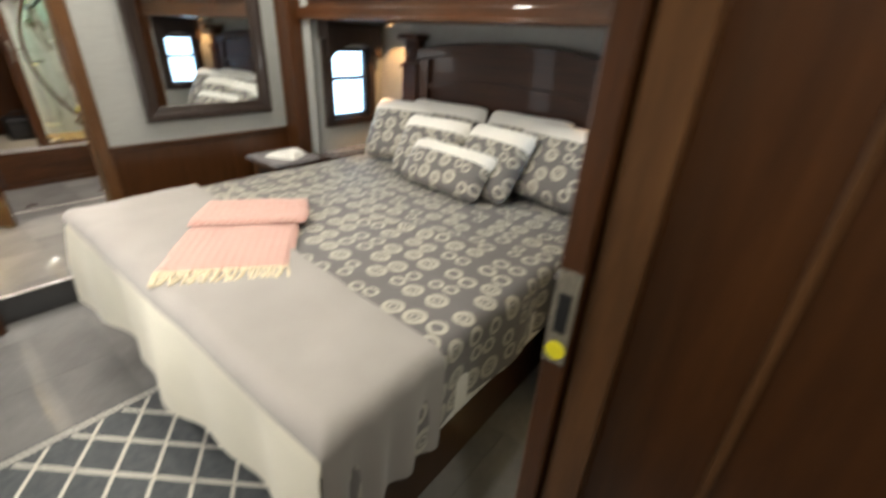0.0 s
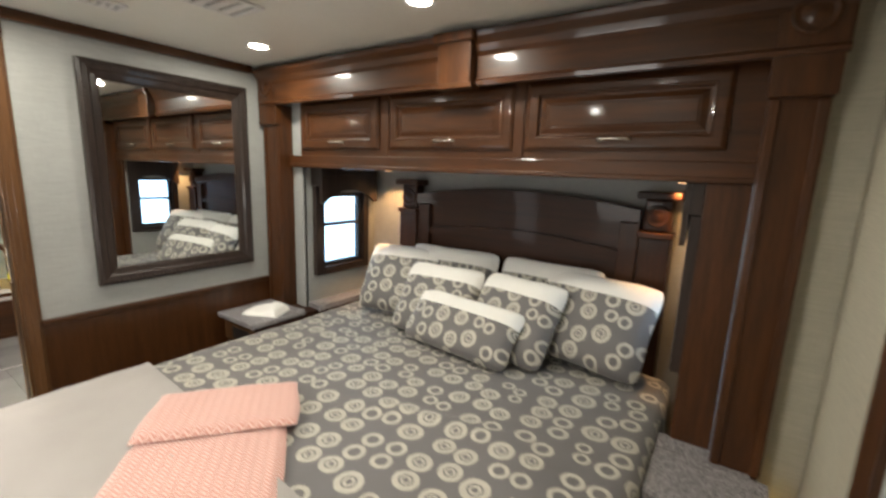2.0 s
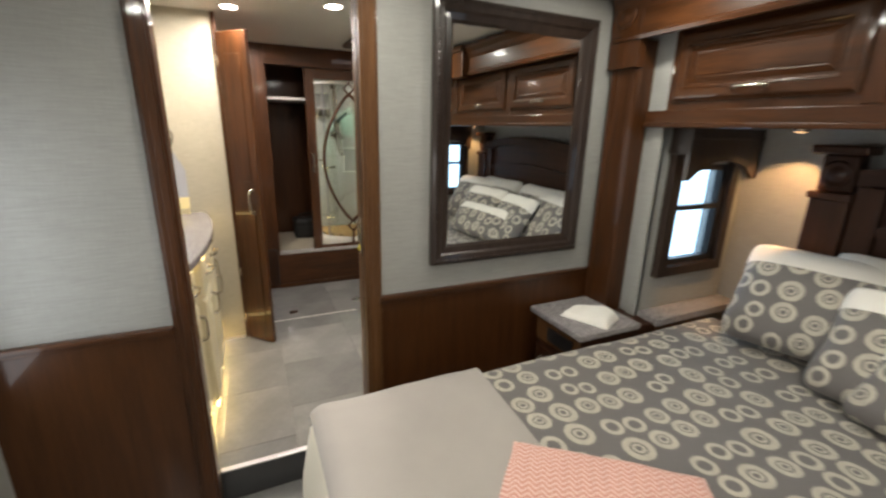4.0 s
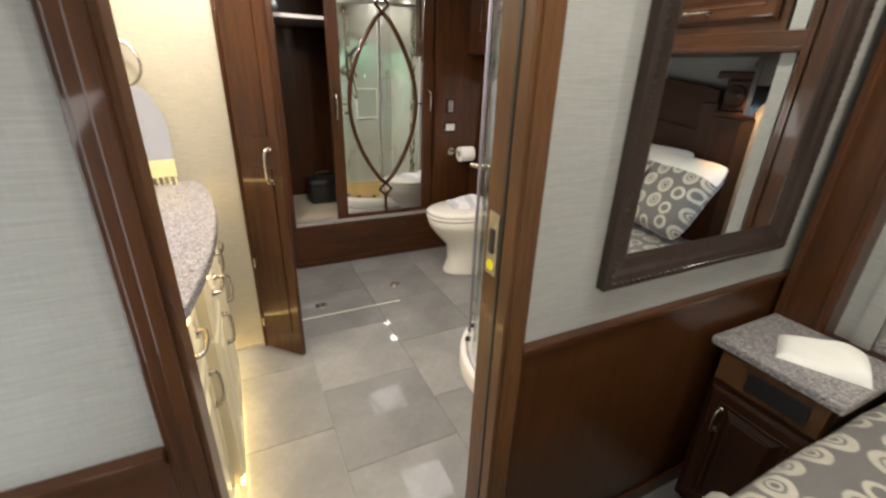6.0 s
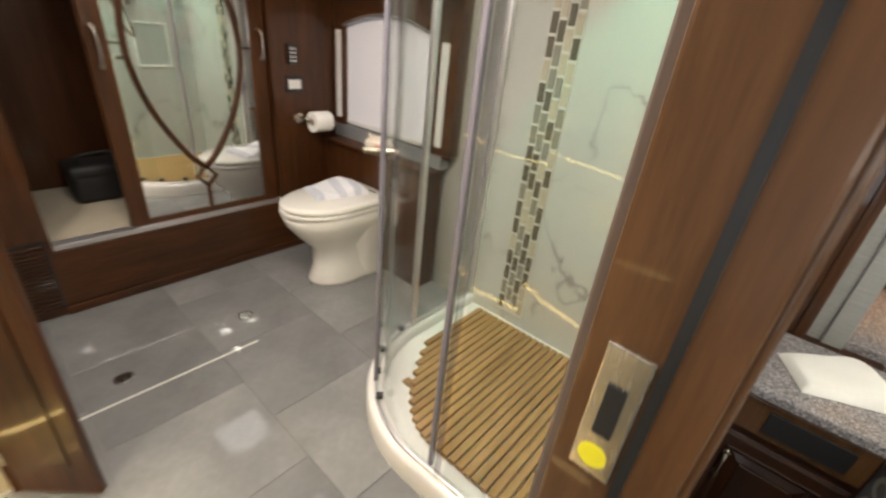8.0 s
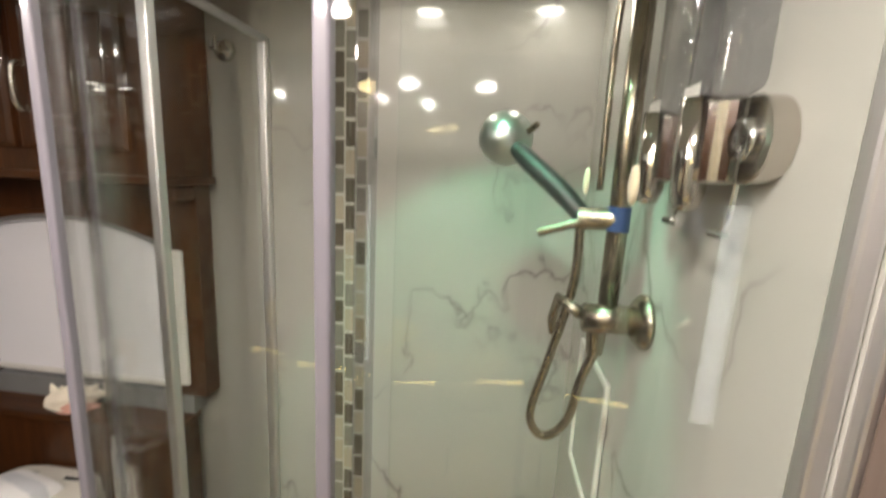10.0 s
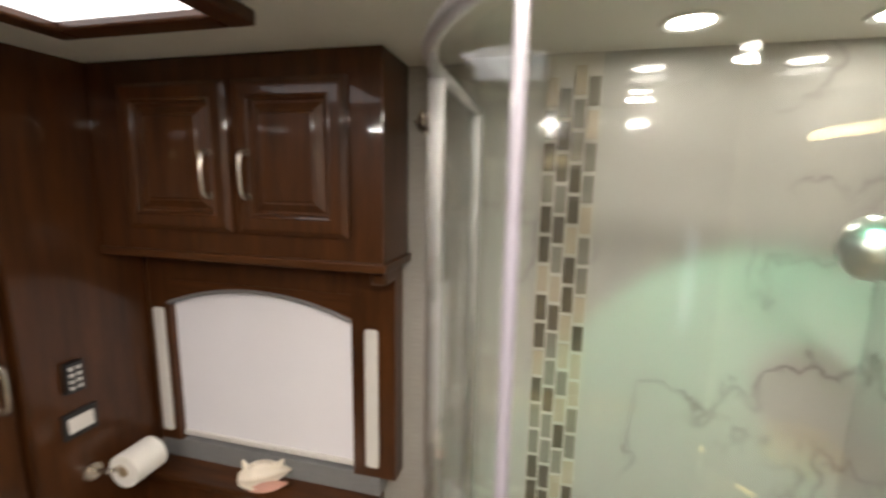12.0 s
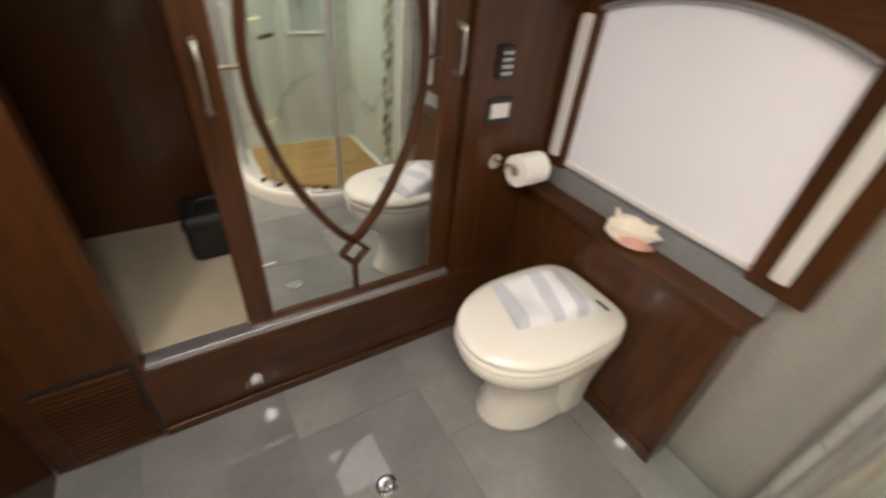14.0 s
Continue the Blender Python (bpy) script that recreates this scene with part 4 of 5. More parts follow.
TILT = 58
pillow(0.60, 0.46, 0.17, pose(-1.845, 2.03, 0.945, TILT, 0, 12), "large ring-patterned pillow with white band against the headboard", 0.24)
pillow(0.64, 0.46, 0.17, pose(-1.58, 2.11, 0.955, TILT + 8, 0, 3), "large ring-patterned sham behind the others", 0.24)
pillow(0.50, 0.44, 0.15, pose(-1.51, 1.91, 0.905, TILT - 4, 0, 5), "square ring-patterned cushion with white band", 0.26)
pillow(0.60, 0.46, 0.17, pose(-0.96, 2.11, 0.955, TILT + 8, 0, -3), "large ring-patterned sham behind the others", 0.24)
pillow(0.62, 0.47, 0.18, pose(-0.70, 2.02, 0.945, TILT, 0, -12), "large ring-patterned pillow with white band by the nightstand", 0.24)
pillow(0.50, 0.45, 0.15, pose(-1.04, 1.90, 0.91, TILT - 4, 0, -11), "square ring-patterned cushion with white band", 0.26)
pillow(0.68, 0.31, 0.14, pose(-1.265, 1.765, 0.85, TILT - 8, 0, -7), "long ring-patterned lumbar cushion with white band", 0.30)


def nightstand(x0, x1, y0, y1, top, label, tops):
    n = empty("nightstand", pose(0, 0, 0), label, "nightstand")
    part("body", box(x0 + 0.02, x1 - 0.02, y0 + 0.03, y1, 0.02, top - 0.03, 0.004), SHADEWOOD, n)
    part("plinth", box(x0 + 0.04, x1 - 0.04, y0 + 0.06, y1 - 0.02, 0, 0.02), BLACK, n)
    w = x1 - x0 - 0.06
    dr = part("drawer_front", box(x0 + 0.03, x1 - 0.03, y0 + 0.014, y0 + 0.03, top - 0.155, top - 0.045, 0.004), JAMB, n, "lighter wooden drawer front")
    part("control_panel", box(x0 + 0.03 + w * 0.3, x0 + 0.03 + w * 0.88, y0 + 0.008, y0 + 0.014, top - 0.135, top - 0.065, 0.002), BLACK, dr, "black control panel")
    d = part("door", raised_panel(w, top - 0.23, 0.018), SHADEWOOD, n, m=pose((x0 + x1) / 2, y0 + 0.03, (top - 0.17) / 2 + 0.02))
    part("handle", bow_handle(0.085, 0.026, 0.006), NICKEL, d, "brushed nickel pull", True, pose(-w * 0.32, -0.018, (top - 0.23) * 0.28, 0, 90))
    bm = bmesh.new()
    for a in tops:
        add_box(bm, *a, top - 0.03, top, 0.006)
    part("granite_top", bm, GRANITE, n, "polished grey granite top")
    return n


nightstand(-0.31, 0.018, 1.33, 1.72, 0.672, "dark wooden nightstand with grey granite top beside the bed", [(-0.312, 0.022, 1.325, 1.599)])
tagged(part("bedside_ledge", box(-0.312, -0.026, 1.601, 1.70, 0.63, 0.671, 0.003), GRANITE), "grey granite ledge behind the post", "ledge", "", "structure")
nightstand(-2.66, -2.30, 1.26, 1.72, 0.75, "dark wooden nightstand with granite top and black control panel", [(-2.665, -2.30, 1.25, 1.612)])
tagged(part("bedside_shelf", box(-2.42, -2.30, 1.72, BACK - 0.002, 0.71, 0.748, 0.004), GRANITE), "grey granite shelf beside the mattress under the window", "ledge", "", "structure")
tagged(part("bedside_shelf_support", box(-2.418, -2.31, 1.73, BACK - 0.002, 0.0, 0.708), PANEL), "dark wooden support of the bedside shelf", "panel", "", "structure")


def folded_towel(name, m, w, d, label, mats, loose=True):
    t = empty(name, m, label, "towel")
    n = len(mats)
    for i, k in enumerate(mats):
        x0, x1 = -w / 2 + w * i / n, -w / 2 + w * (i + 1) / n

        def f(u, v, x0=x0, x1=x1):
            x, y = x0 + (x1 - x0) * u, (v - 0.5) * d
            e = max(0, (1 - (2 * x / w) ** 6) * (1 - (2 * y / d) ** 6)) ** 0.4
            return (x, y, 0.036 * e + 0.016 * math.sin(21 * x + 9 * y) * e + 0.008 * noise.noise(Vector((x * 14, y * 14, w))) * e + 0.002)
        part("fold", grid_mesh(10, 22, f), k, t, "", True)
    return t


folded_towel("folded_cloth", pose(-2.44, 1.43, 0.75, 0, 0, 25), 0.22, 0.16, "small white cloth folded on the nightstand", [WHITECLOTH, WHITECLOTH])


# rug with raised trellis lines
def rug():
    x0, x1, y0, y1 = -1.69, -0.20, -0.74, 0.30
    r = empty("rug", pose(0, 0, 0), "slate grey flat-woven rug with ivory diamond trellis", "rug")
    part("field", box(x0, x1, y0, y1, 0.0, 0.008, 0.002), RUG, r)
    p = 0.25

    def stripe(a, c, w=0.0068):
        bm = bmesh.new()
        d = Vector((c[0] - a[0], c[1] - a[1], 0)).normalized()
        s = Vector((-d.y, d.x, 0)) * w
        q = [Vector((*a, 0.0105)) + s, Vector((*a, 0.0105)) - s, Vector((*c, 0.0105)) - s, Vector((*c, 0.0105)) + s]
        vs = [bm.verts.new(v) for v in q] + [bm.verts.new(v - Vector((0, 0, 0.004))) for v in q]
        bm.faces.new(vs[:4])
        for k in range(4):
            bm.faces.new((vs[k], vs[4 + k], vs[4 + (k + 1) % 4], vs[(k + 1) % 4]))
        part("trellis_line", bm, RUGLINE, r)

    X0, X1, Y0, Y1 = x0 + 0.06, x1 - 0.06, y0 + 0.02, y1 - 0.02
    for sg in (1, -1):
        k = -14
        while k < 26:
            pts = []
            slope = 0.72 * sg
            cst = Y0 + k * p * 0.72 if sg > 0 else Y1 - k * p * 0.72
            for x in np.linspace(X0, X1, 60):
                y = cst + slope * (x - X0)
                if Y0 <= y <= Y1:
                    pts.append((float(x), float(y)))
            if len(pts) > 1:
                stripe(pts[0], pts[-1])
            k += 1
    bm = bmesh.new()
    for i in range(52):
        y = y0 + 0.01 + (y1 - y0 - 0.02) * i / 51
        add_box(bm, x0 + 0.012, x0 + 0.05, y - 0.005, y + 0.005, 0.006, 0.0105)
    f = part("border_stitch", bm, RUGLINE, r, "ivory stitched border")
    f["kind"] = "stuff"


rug()


# ---- bathroom ----
# closet front across the rear, with base, side panels and an open bay
CX = -4.95
tagged(part("closet_base", box(CX - 0.06, CX, -0.10, 1.66, BATH, 0.47, 0.004), WOODY), "dark wooden base below the closet", "panel", "", "structure")
tagged(part("closet_plinth", box(CX, CX + 0.012, 0.19, 1.57, BATH, 0.20, 0.004), WOODY), "dark wooden toe moulding of the closet", "moulding", "", "structure")
tagged(part("closet_panel_left", box(CX - 0.06, CX - 0.001, -0.10, 0.215, 0.47, CEIL, 0.003), WOOD), "dark wooden panel beside the closet opening", "panel", "", "structure")
tagged(part("closet_panel_right", box(CX - 0.06, CX - 0.001, 1.265, 1.66, 0.47, CEIL, 0.003), WOOD), "dark wooden panel with switches beside the closet", "panel", "", "structure")
tagged(part("closet_header", box(CX - 0.06, CX - 0.001, 0.215, 1.265, 2.06, CEIL, 0.003), WOODY), "dark wooden head above the closet", "panel", "", "structure")
tagged(part("closet_floor", box(-5.75, CX - 0.06, -0.10, 1.70, 0.44, 0.49), CARPET), "beige carpeted closet floor", "floor", "", "structure")
tagged(part("closet_side", box(-5.75, CX - 0.06, -0.13, -0.10, BATH, CEIL), PANEL), "brown wooden side of the closet", "wall", "", "structure")
tagged(part("closet_divider", box(-5.75, CX - 0.10, 1.30, 1.33, 0.49, CEIL), PANEL), "brown wooden inner side of the closet", "wall", "", "structure")
tagged(part("closet_track", box(CX - 0.058, CX - 0.004, 0.217, 1.263, 0.472, 0.496, 0.002), ALU), "bright metal sliding track at the closet sill", "track", "", "structure")
tagged(part("closet_shelf", box(-5.74, CX - 0.12, -0.09, 1.29, 1.80, 1.82), TRAY), "white closet shelf under the top", "shelf", "", "structure")


def slider():
    d = empty("mirror_sliding_door", pose(CX - 0.035, 0.885, 0.49), "sliding closet door of dark wood and mirror with curved wooden lattice", "door")
    w, h = 0.37, 1.565
    for s in (-1, 1):
        part("stile", box(-0.014, 0.014, s * w - 0.078 * (s > 0), s * w + 0.078 * (s < 0), 0, h, 0.004), WOOD, d)
    part("rail", box(-0.013, 0.013, -w + 0.078, w - 0.078, 0, 0.035, 0.003), WOODY, d)
    part("rail", box(-0.013, 0.013, -w + 0.078, w - 0.078, h - 0.08, h, 0.003), WOODY, d)
    part("mirror_glass", box(-0.004, 0.004, -w + 0.078, w - 0.078, 0.035, h - 0.08), MIRROR, d)
    zb, zt, half = 0.20, 1.42, 0.24
    for s in (-1, 1):
        pts = [(0.010, s * half * math.sin(math.pi * k / 28) ** 0.8, zb + 0.045 + (zt - zb - 0.09) * k / 28) for k in range(29)]
        part("lattice_arc", tube(pts, 0.0135, 8), WOOD, d, "curved bronze-brown wooden bar", True)
        part("lattice_pin", cyl((0.006, s * half, (zb + zt) / 2), (0.006, s * 0.292, (zb + zt) / 2), 0.006), BRONZE, d)
    for zc in (zb, zt):
        bm = tube([(0.010, 0, zc - 0.05), (0.010, 0.045, zc), (0.010, 0, zc + 0.05), (0.010, -0.045, zc), (0.010, 0, zc - 0.05)], 0.010, 8)
        part("lattice_diamond", bm, WOOD, d)
    part("lattice_stem", cyl((0.010, 0, 0.035), (0.010, 0, zb - 0.05), 0.009), WOOD, d)
    part("lattice_stem", cyl((0.010, 0, zt + 0.05), (0.010, 0, h - 0.08), 0.009), WOOD, d)
    part("handle", bow_handle(0.13, 0.03, 0.008), NICKEL, d, "brushed nickel pull", True, pose(0.014, w - 0.03, 0.83, 0, 0, 90) @ pose(0, 0, 0, 0, 90, 0))
    part("handle", bow_handle(0.15, 0.03, 0.008), NICKEL, d, "brushed nickel pull", True, pose(0.014, -w + 0.035, 0.79, 0, 0, 90) @ pose(0, 0, 0, 0, 90, 0))


slider()


def grille():
    g = empty("vent_grille", pose(CX + 0.001, 0.075, 0.19), "dark brown louvred vent grille in the closet base", "vent")
    part("backing", box(0, 0.003, -0.12, 0.12, 0, 0.34), BLACK, g)
    for i in range(17):
        part("slat", box(0.003, 0.014, -0.11, 0.11, 0.012 + i * 0.019, 0.019 + i * 0.019), WOODY, g)


grille()


def bag():
    b = empty("storage_bag", pose(-5.50, 0.53, 0.49), "black fabric storage bag on the closet floor", "bag")
    part("body", box(-0.10, 0.10, -0.135, 0.135, 0, 0.18, 0.03, 3), BLACKBAG, b, "", True)
    part("flap", box(-0.105, 0.105, -0.14, 0.14, 0.13, 0.20, 0.025, 3), BLACKBAG, b, "", True)
    part("strap", tube(smooth_path([(0.06, -0.09, 0.19), (0.07, -0.07, 0.25), (0.07, 0.07, 0.25), (0.06, 0.09, 0.19)], 6), 0.008), BLACKBAG, b)


bag()
sw = tagged(part("remote_control", box(-0.001, 0.018, -0.026, 0.026, -0.048, 0.048, 0.004), BLACK, None, "", False, pose(CX, 1.385, 1.285)), "black remote control in its wall holder", "remote control")
for i in range(4):
    for j in (-1, 1):
        part("button", box(0.018, 0.020, j * 0.011 - 0.005, j * 0.011 + 0.005, -0.036 + i * 0.020, -0.026 + i * 0.020), PLASTIC, sw)
sp = tagged(part("light_switch", box(-0.001, 0.007, -0.05, 0.05, -0.042, 0.042, 0.003), BLACK, None, "", False, pose(CX, 1.392, 1.135)), "white rocker switch in a dark plate", "switch")
part("rocker", box(0.007, 0.012, -0.036, 0.036, -0.024, 0.024, 0.002), PLASTIC, sp, "white rocker")


def paper_holder():
    h = empty("toilet_paper_holder", pose(CX, 1.475, 0.955), "brushed nickel holder with a white paper roll", "toilet paper holder")
    part("arm", tube(smooth_path([(0, -0.07, 0.0), (0.05, -0.07, 0.01), (0.075, -0.065, 0.01), (0.08, -0.02, 0.005), (0.08, 0.10, 0.0)], 6), 0.008), NICKEL, h, "", True)
    part("base", cyl((0.0, -0.07, 0), (0.012, -0.07, 0), 0.028), NICKEL, h)
    bm = cyl((0.085, -0.035, -0.012), (0.085, 0.075, -0.012), 0.056, seg=36)
    part("roll", bm, WHITECLOTH, h, "white toilet paper roll")
    part("core", cyl((0.085, -0.037, -0.012), (0.085, 0.077, -0.012), 0.019), plain("cardboard", (0.3, 0.22, 0.14), 0.8), h)


paper_holder()

# window wall behind the toilet
WY = 1.66
bm = bmesh.new()
for x0, x1, z0, z1 in ((-4.95, -4.86, 0.915, 1.70), (-4.166, -4.02, 0.915, 1.70), (-4.86, -4.166, 1.53, 1.70)):
    add_box(bm, x0, x1, WY, NORTH + 0.028, z0, z1)
tagged(part("window_panel", bm, WOOD), "dark cherry surround of the bathroom window", "panel", "", "structure")
tagged(part("wall_under_window", box(-4.95, -4.078, WY + 0.008, NORTH + 0.028, 0.84, 0.915), linen("slate_vinyl", (0.22, 0.22, 0.225))), "slate grey strip of wall under the bathroom window", "wall", "", "structure")


def bath_window():
    w = empty("window_3", pose(-4.513, WY, 0.925), "bathroom window closed by a white roller shade, arched dark head", "window", "", "structure")
    hw, h = 0.347, 0.605
    part("shade", box(-hw, hw, 0.022, 0.026, 0.0, h), SHADE, w, "white roller shade, fully down")
    part("hem_bar", box(-hw, hw, 0.014, 0.024, 0.004, 0.024, 0.003), PLASTIC, w)
    bm = bmesh.new()
    n, rows = 20, []
    for i in range(n + 1):
        x = -hw + 2 * hw * i / n
        z = 0.525 + 0.065 * (1 - (x / hw) ** 2)
        rows.append([bm.verts.new((x, y, q)) for y, q in ((-0.002, z), (-0.002, h), (0.012, h), (0.012, z))])
    for a, c in zip(rows, rows[1:]):
        for k in range(4):
            bm.faces.new((a[k], c[k], c[(k + 1) % 4], a[(k + 1) % 4]))
    part("arched_head", bm, WOODX, w, "arched dark wooden head")
    pts = [(-hw + 2 * hw * i / 24, -0.004, 0.52 + 0.065 * (1 - (2 * i / 24 - 1) ** 2)) for i in range(25)]
    part("arch_trim", tube(pts, 0.008, 6), plain("pewter_trim", (0.2, 0.19, 0.19), 0.35), w, "grey arch trim")
    for x in (-4.905 + 4.513, -4.097 + 4.513):
        part("side_strip", box(x - 0.022, x + 0.022, -0.012, 0.0, 0.03, 0.50, 0.009, 3), PLASTIC, w, "pale plastic side cover")


bath_window()

tagged(part("wall_ledge_apron", box(-4.95, -4.09, 1.585, NORTH, BATH, 0.815), WOOD), "dark wooden box behind the toilet", "panel", "", "structure")
tagged(part("wall_ledge", box(-4.95, -4.075, 1.565, NORTH, 0.815, 0.84, 0.006), WOODX), "dark wooden ledge under the bathroom window", "ledge", "", "structure")
tagged(part("ledge_moulding", box(-4.94, -4.085, 1.575, 1.585, BATH, BATH + 0.05, 0.003), WOODX), "dark wooden moulding at the foot of the ledge box", "moulding", "", "structure")


def upper_cabinet():
    c = empty("upper_cabinet", pose(-4.44, 1.52, 1.66), "dark cherry two-door wall cabinet above the bathroom window", "cabinet")
    x0, x1 = -0.508, 0.44
    part("body", box(x0, x1, 0, NORTH - 1.50, 0.0, CEIL - 1.66 - 0.002, 0.004), WOOD, c)
    part("bottom_moulding", box(x0, x1 + 0.012, -0.014, NORTH - 1.50, -0.022, 0.004, 0.005), WOODX, c)
    for s, xa, xb in ((-1, -0.375, -0.012), (1, 0.012, 0.345)):
        d = part("door", raised_panel(xb - xa, 0.415), WOOD, c, m=pose((xa + xb) / 2, -0.0005, 0.275))
        part("handle", bow_handle(0.12, 0.03, 0.0085), NICKEL, d, "brushed nickel pull", True, pose(-s * 0.125, -0.019, -0.045, 0, 90))
    part("corbel", box(0.38, 0.43, 0.04, 0.13, -0.07, -0.022, 0.012, 3), WOOD, c)


upper_cabinet()


def toilet():
    t = empty("toilet", pose(-4.50, 1.58, BATH), "bone-coloured porcelain toilet with closed lid", "toilet")

    t.scale = (1.04, 1.05, 1.09)

    def oval(w, l, y_back, n=44, sq=4.5):
        pts = []
        for k in range(n):
            a = 2 * math.pi * k / n
            cx, cy = math.cos(a), math.sin(a)
            e = 2 / (sq if cy > 0 else 2.05)
            pts.append((w * math.copysign(abs(cx) ** e, cx), y_back - l / 2 + l / 2 * math.copysign(abs(cy) ** e, cy)))
        return pts

    def loft(sections):
        bm = bmesh.new()
        rows = [[bm.verts.new((x, y, z)) for x, y in oval(w, l, yb)] for w, l, yb, z in sections]
        for a, c in zip(rows, rows[1:]):
            for k in range(len(a)):
                bm.faces.new((a[k], a[(k + 1) % len(a)], c[(k + 1) % len(a)], c[k]))
        bm.faces.new(rows[0][::-1])
        bm.faces.new(rows[-1])
        return bm

    part("bowl", loft([(0.125, 0.40, 0.0, 0), (0.128, 0.40, 0.0, 0.02), (0.112, 0.37, 0.0, 0.10), (0.115, 0.38, 0.0, 0.20), (0.150, 0.45, 0.0, 0.27), (0.182, 0.505, 0.0, 0.34), (0.188, 0.52, 0.0, 0.385), (0.182, 0.51, 0.0, 0.395)]), PORCELAIN, t, "", True)
    part("pedestal", loft([(0.132, 0.20, 0.0, 0), (0.134, 0.20, 0.0, 0.02), (0.138, 0.22, 0.0, 0.15), (0.165, 0.27, 0.0, 0.30), (0.178, 0.30, 0.0, 0.38)]), PORCELAIN, t, "", True)
    part("seat", loft([(0.184, 0.515, -0.005, 0.396), (0.191, 0.525, -0.003, 0.404), (0.189, 0.522, -0.003, 0.414), (0.184, 0.514, -0.006, 0.417)]), PORCELAIN, t, "", True)
    part("lid", loft([(0.184, 0.512, -0.006, 0.420), (0.190, 0.522, -0.003, 0.428), (0.186, 0.516, -0.005, 0.442), (0.165, 0.480, -0.02, 0.449)]), PORCELAIN, t, "", True)
    for s in (-1, 1):
        part("hinge_slot", box(s * 0.075 - 0.025, s * 0.075 + 0.025, -0.062, -0.052, 0.4495, 0.4515), BLACK, t)


toilet()
folded_towel("hand_towel", pose(-4.535, 1.36, BATH + 0.488, 0, 0, 78), 0.29, 0.21, "grey and white striped hand towel folded on the toilet lid", [TOWELPALE, TOWELWHITE, TOWELWHITE, TOWELPALE, TOWELWHITE, TOWELPALE, TOWELWHITE])


def shell():
    s = empty("conch_shell", pose(-4.47, 1.612, 0.84, 0, 0, 32), "pink and ivory conch shell with spikes on the ledge", "shell")

    def body(u, v):
        a, q = 2 * math.pi * u, v
        r = 0.048 * math.sin(math.pi * min(1, 0.08 + q * 0.92)) ** 0.8 * (1.15 - 0.5 * q) * (1 + 0.10 * math.cos(7 * a))
        return (-0.085 + 0.17 * q, r * math.cos(a), 0.047 + r * math.sin(a) * 0.95)

    part("body", grid_mesh(28, 20, body), SHELLMAT, s, "", True)
    part("lip", grid_mesh(16, 10, lambda u, v: (-0.05 + 0.12 * u, -0.030 - 0.022 * math.sin(math.pi * u) - 0.006 * v, 0.015 + 0.045 * v * math.sin(math.pi * (0.1 + 0.8 * u)))), SHELLPINK, s, "glossy pink lip", True)
    for i in range(5):
        x = -0.055 + 0.024 * i
        part("spike", cyl((x, 0.005 * (i % 2), 0.068), (x - 0.014 + 0.008 * i, 0.010 - 0.02 * (i % 2), 0.108 - 0.006 * i), 0.019, 0.003, 10), SHELLMAT, s)


shell()

# shower: tray, tiled walls, glass
tagged(part("wall_shower_back", box(-3.83, -2.80, 1.68, NORTH + 0.028, BATH, CEIL), MARBLE), "veined cream marble panel at the back of the shower", "wall", "", "structure")
tagged(part("wall_shower_side", box(-2.83, -2.792, 0.735, 1.68, BATH, CEIL), MARBLE), "veined cream marble panel at the side of the shower", "wall", "", "structure")
tagged(part("shower_edge_trim", box(-2.835, -2.79, 0.722, 0.735, BATH, CEIL, 0.003), ALU), "metal edge trim of the shower panel", "trim", "", "structure")
tagged(part("door_frame_3", box(-2.83, -2.80, 0.485, 0.722, BATH, CEIL, 0.004), wood("taupe_laminate", (0.11, 0.08, 0.066), (0.19, 0.142, 0.12), "z", 0.4, 0.1)), "brown wooden lining between door and shower", "panel", "", "structure")


def tray_outline(inset=0.0, n=16):
    """Quarter-round shower outline, anticlockwise from the back right."""
    x0, x1, y0, y1, r = -3.815 + inset, -2.83 - inset * 0.0, 0.735 + inset, 1.68, 0.50 - inset * 0.6
    pts = [(x1, y0 + 0.03), (x1, y1), (x0, y1)]
    for k in range(n + 1):
        a = math.pi + math.pi / 2 * k / n
        pts.append((x0 + r + r * math.cos(a), y0 + r + r * math.sin(a)))
    pts.append((-3.05, y0 + 0.01))
    return pts


def shower_tray():
    t = empty("shower_tray", pose(0, 0, 0), "white curved acrylic shower tray with raised curb", "shower tray")
    part("pan", prism(tray_outline(0.055), BATH, BATH + 0.035), TRAY, t)
    outer, inner = tray_outline(0.0), tray_outline(0.055)
    bm = bmesh.new()
    prof = ((0, BATH), (0, BATH + 0.075), (0.15, BATH + 0.09), (0.85, BATH + 0.09), (1, BATH + 0.08), (1, BATH + 0.03))
    rows = [[bm.verts.new((o[0] + (i[0] - o[0]) * s, o[1] + (i[1] - o[1]) * s, z)) for s, z in prof] for o, i in zip(outer, inner)]
    seq = rows[2:] + [rows[0]]
    for a, c in zip(seq, seq[1:]):
        for k in range(len(prof) - 1):
            bm.faces.new((a[k], c[k], c[k + 1], a[k + 1]))
    bmesh.ops.recalc_face_normals(bm, faces=bm.faces)
    part("curb", bm, TRAY, t, "", True)


shower_tray()


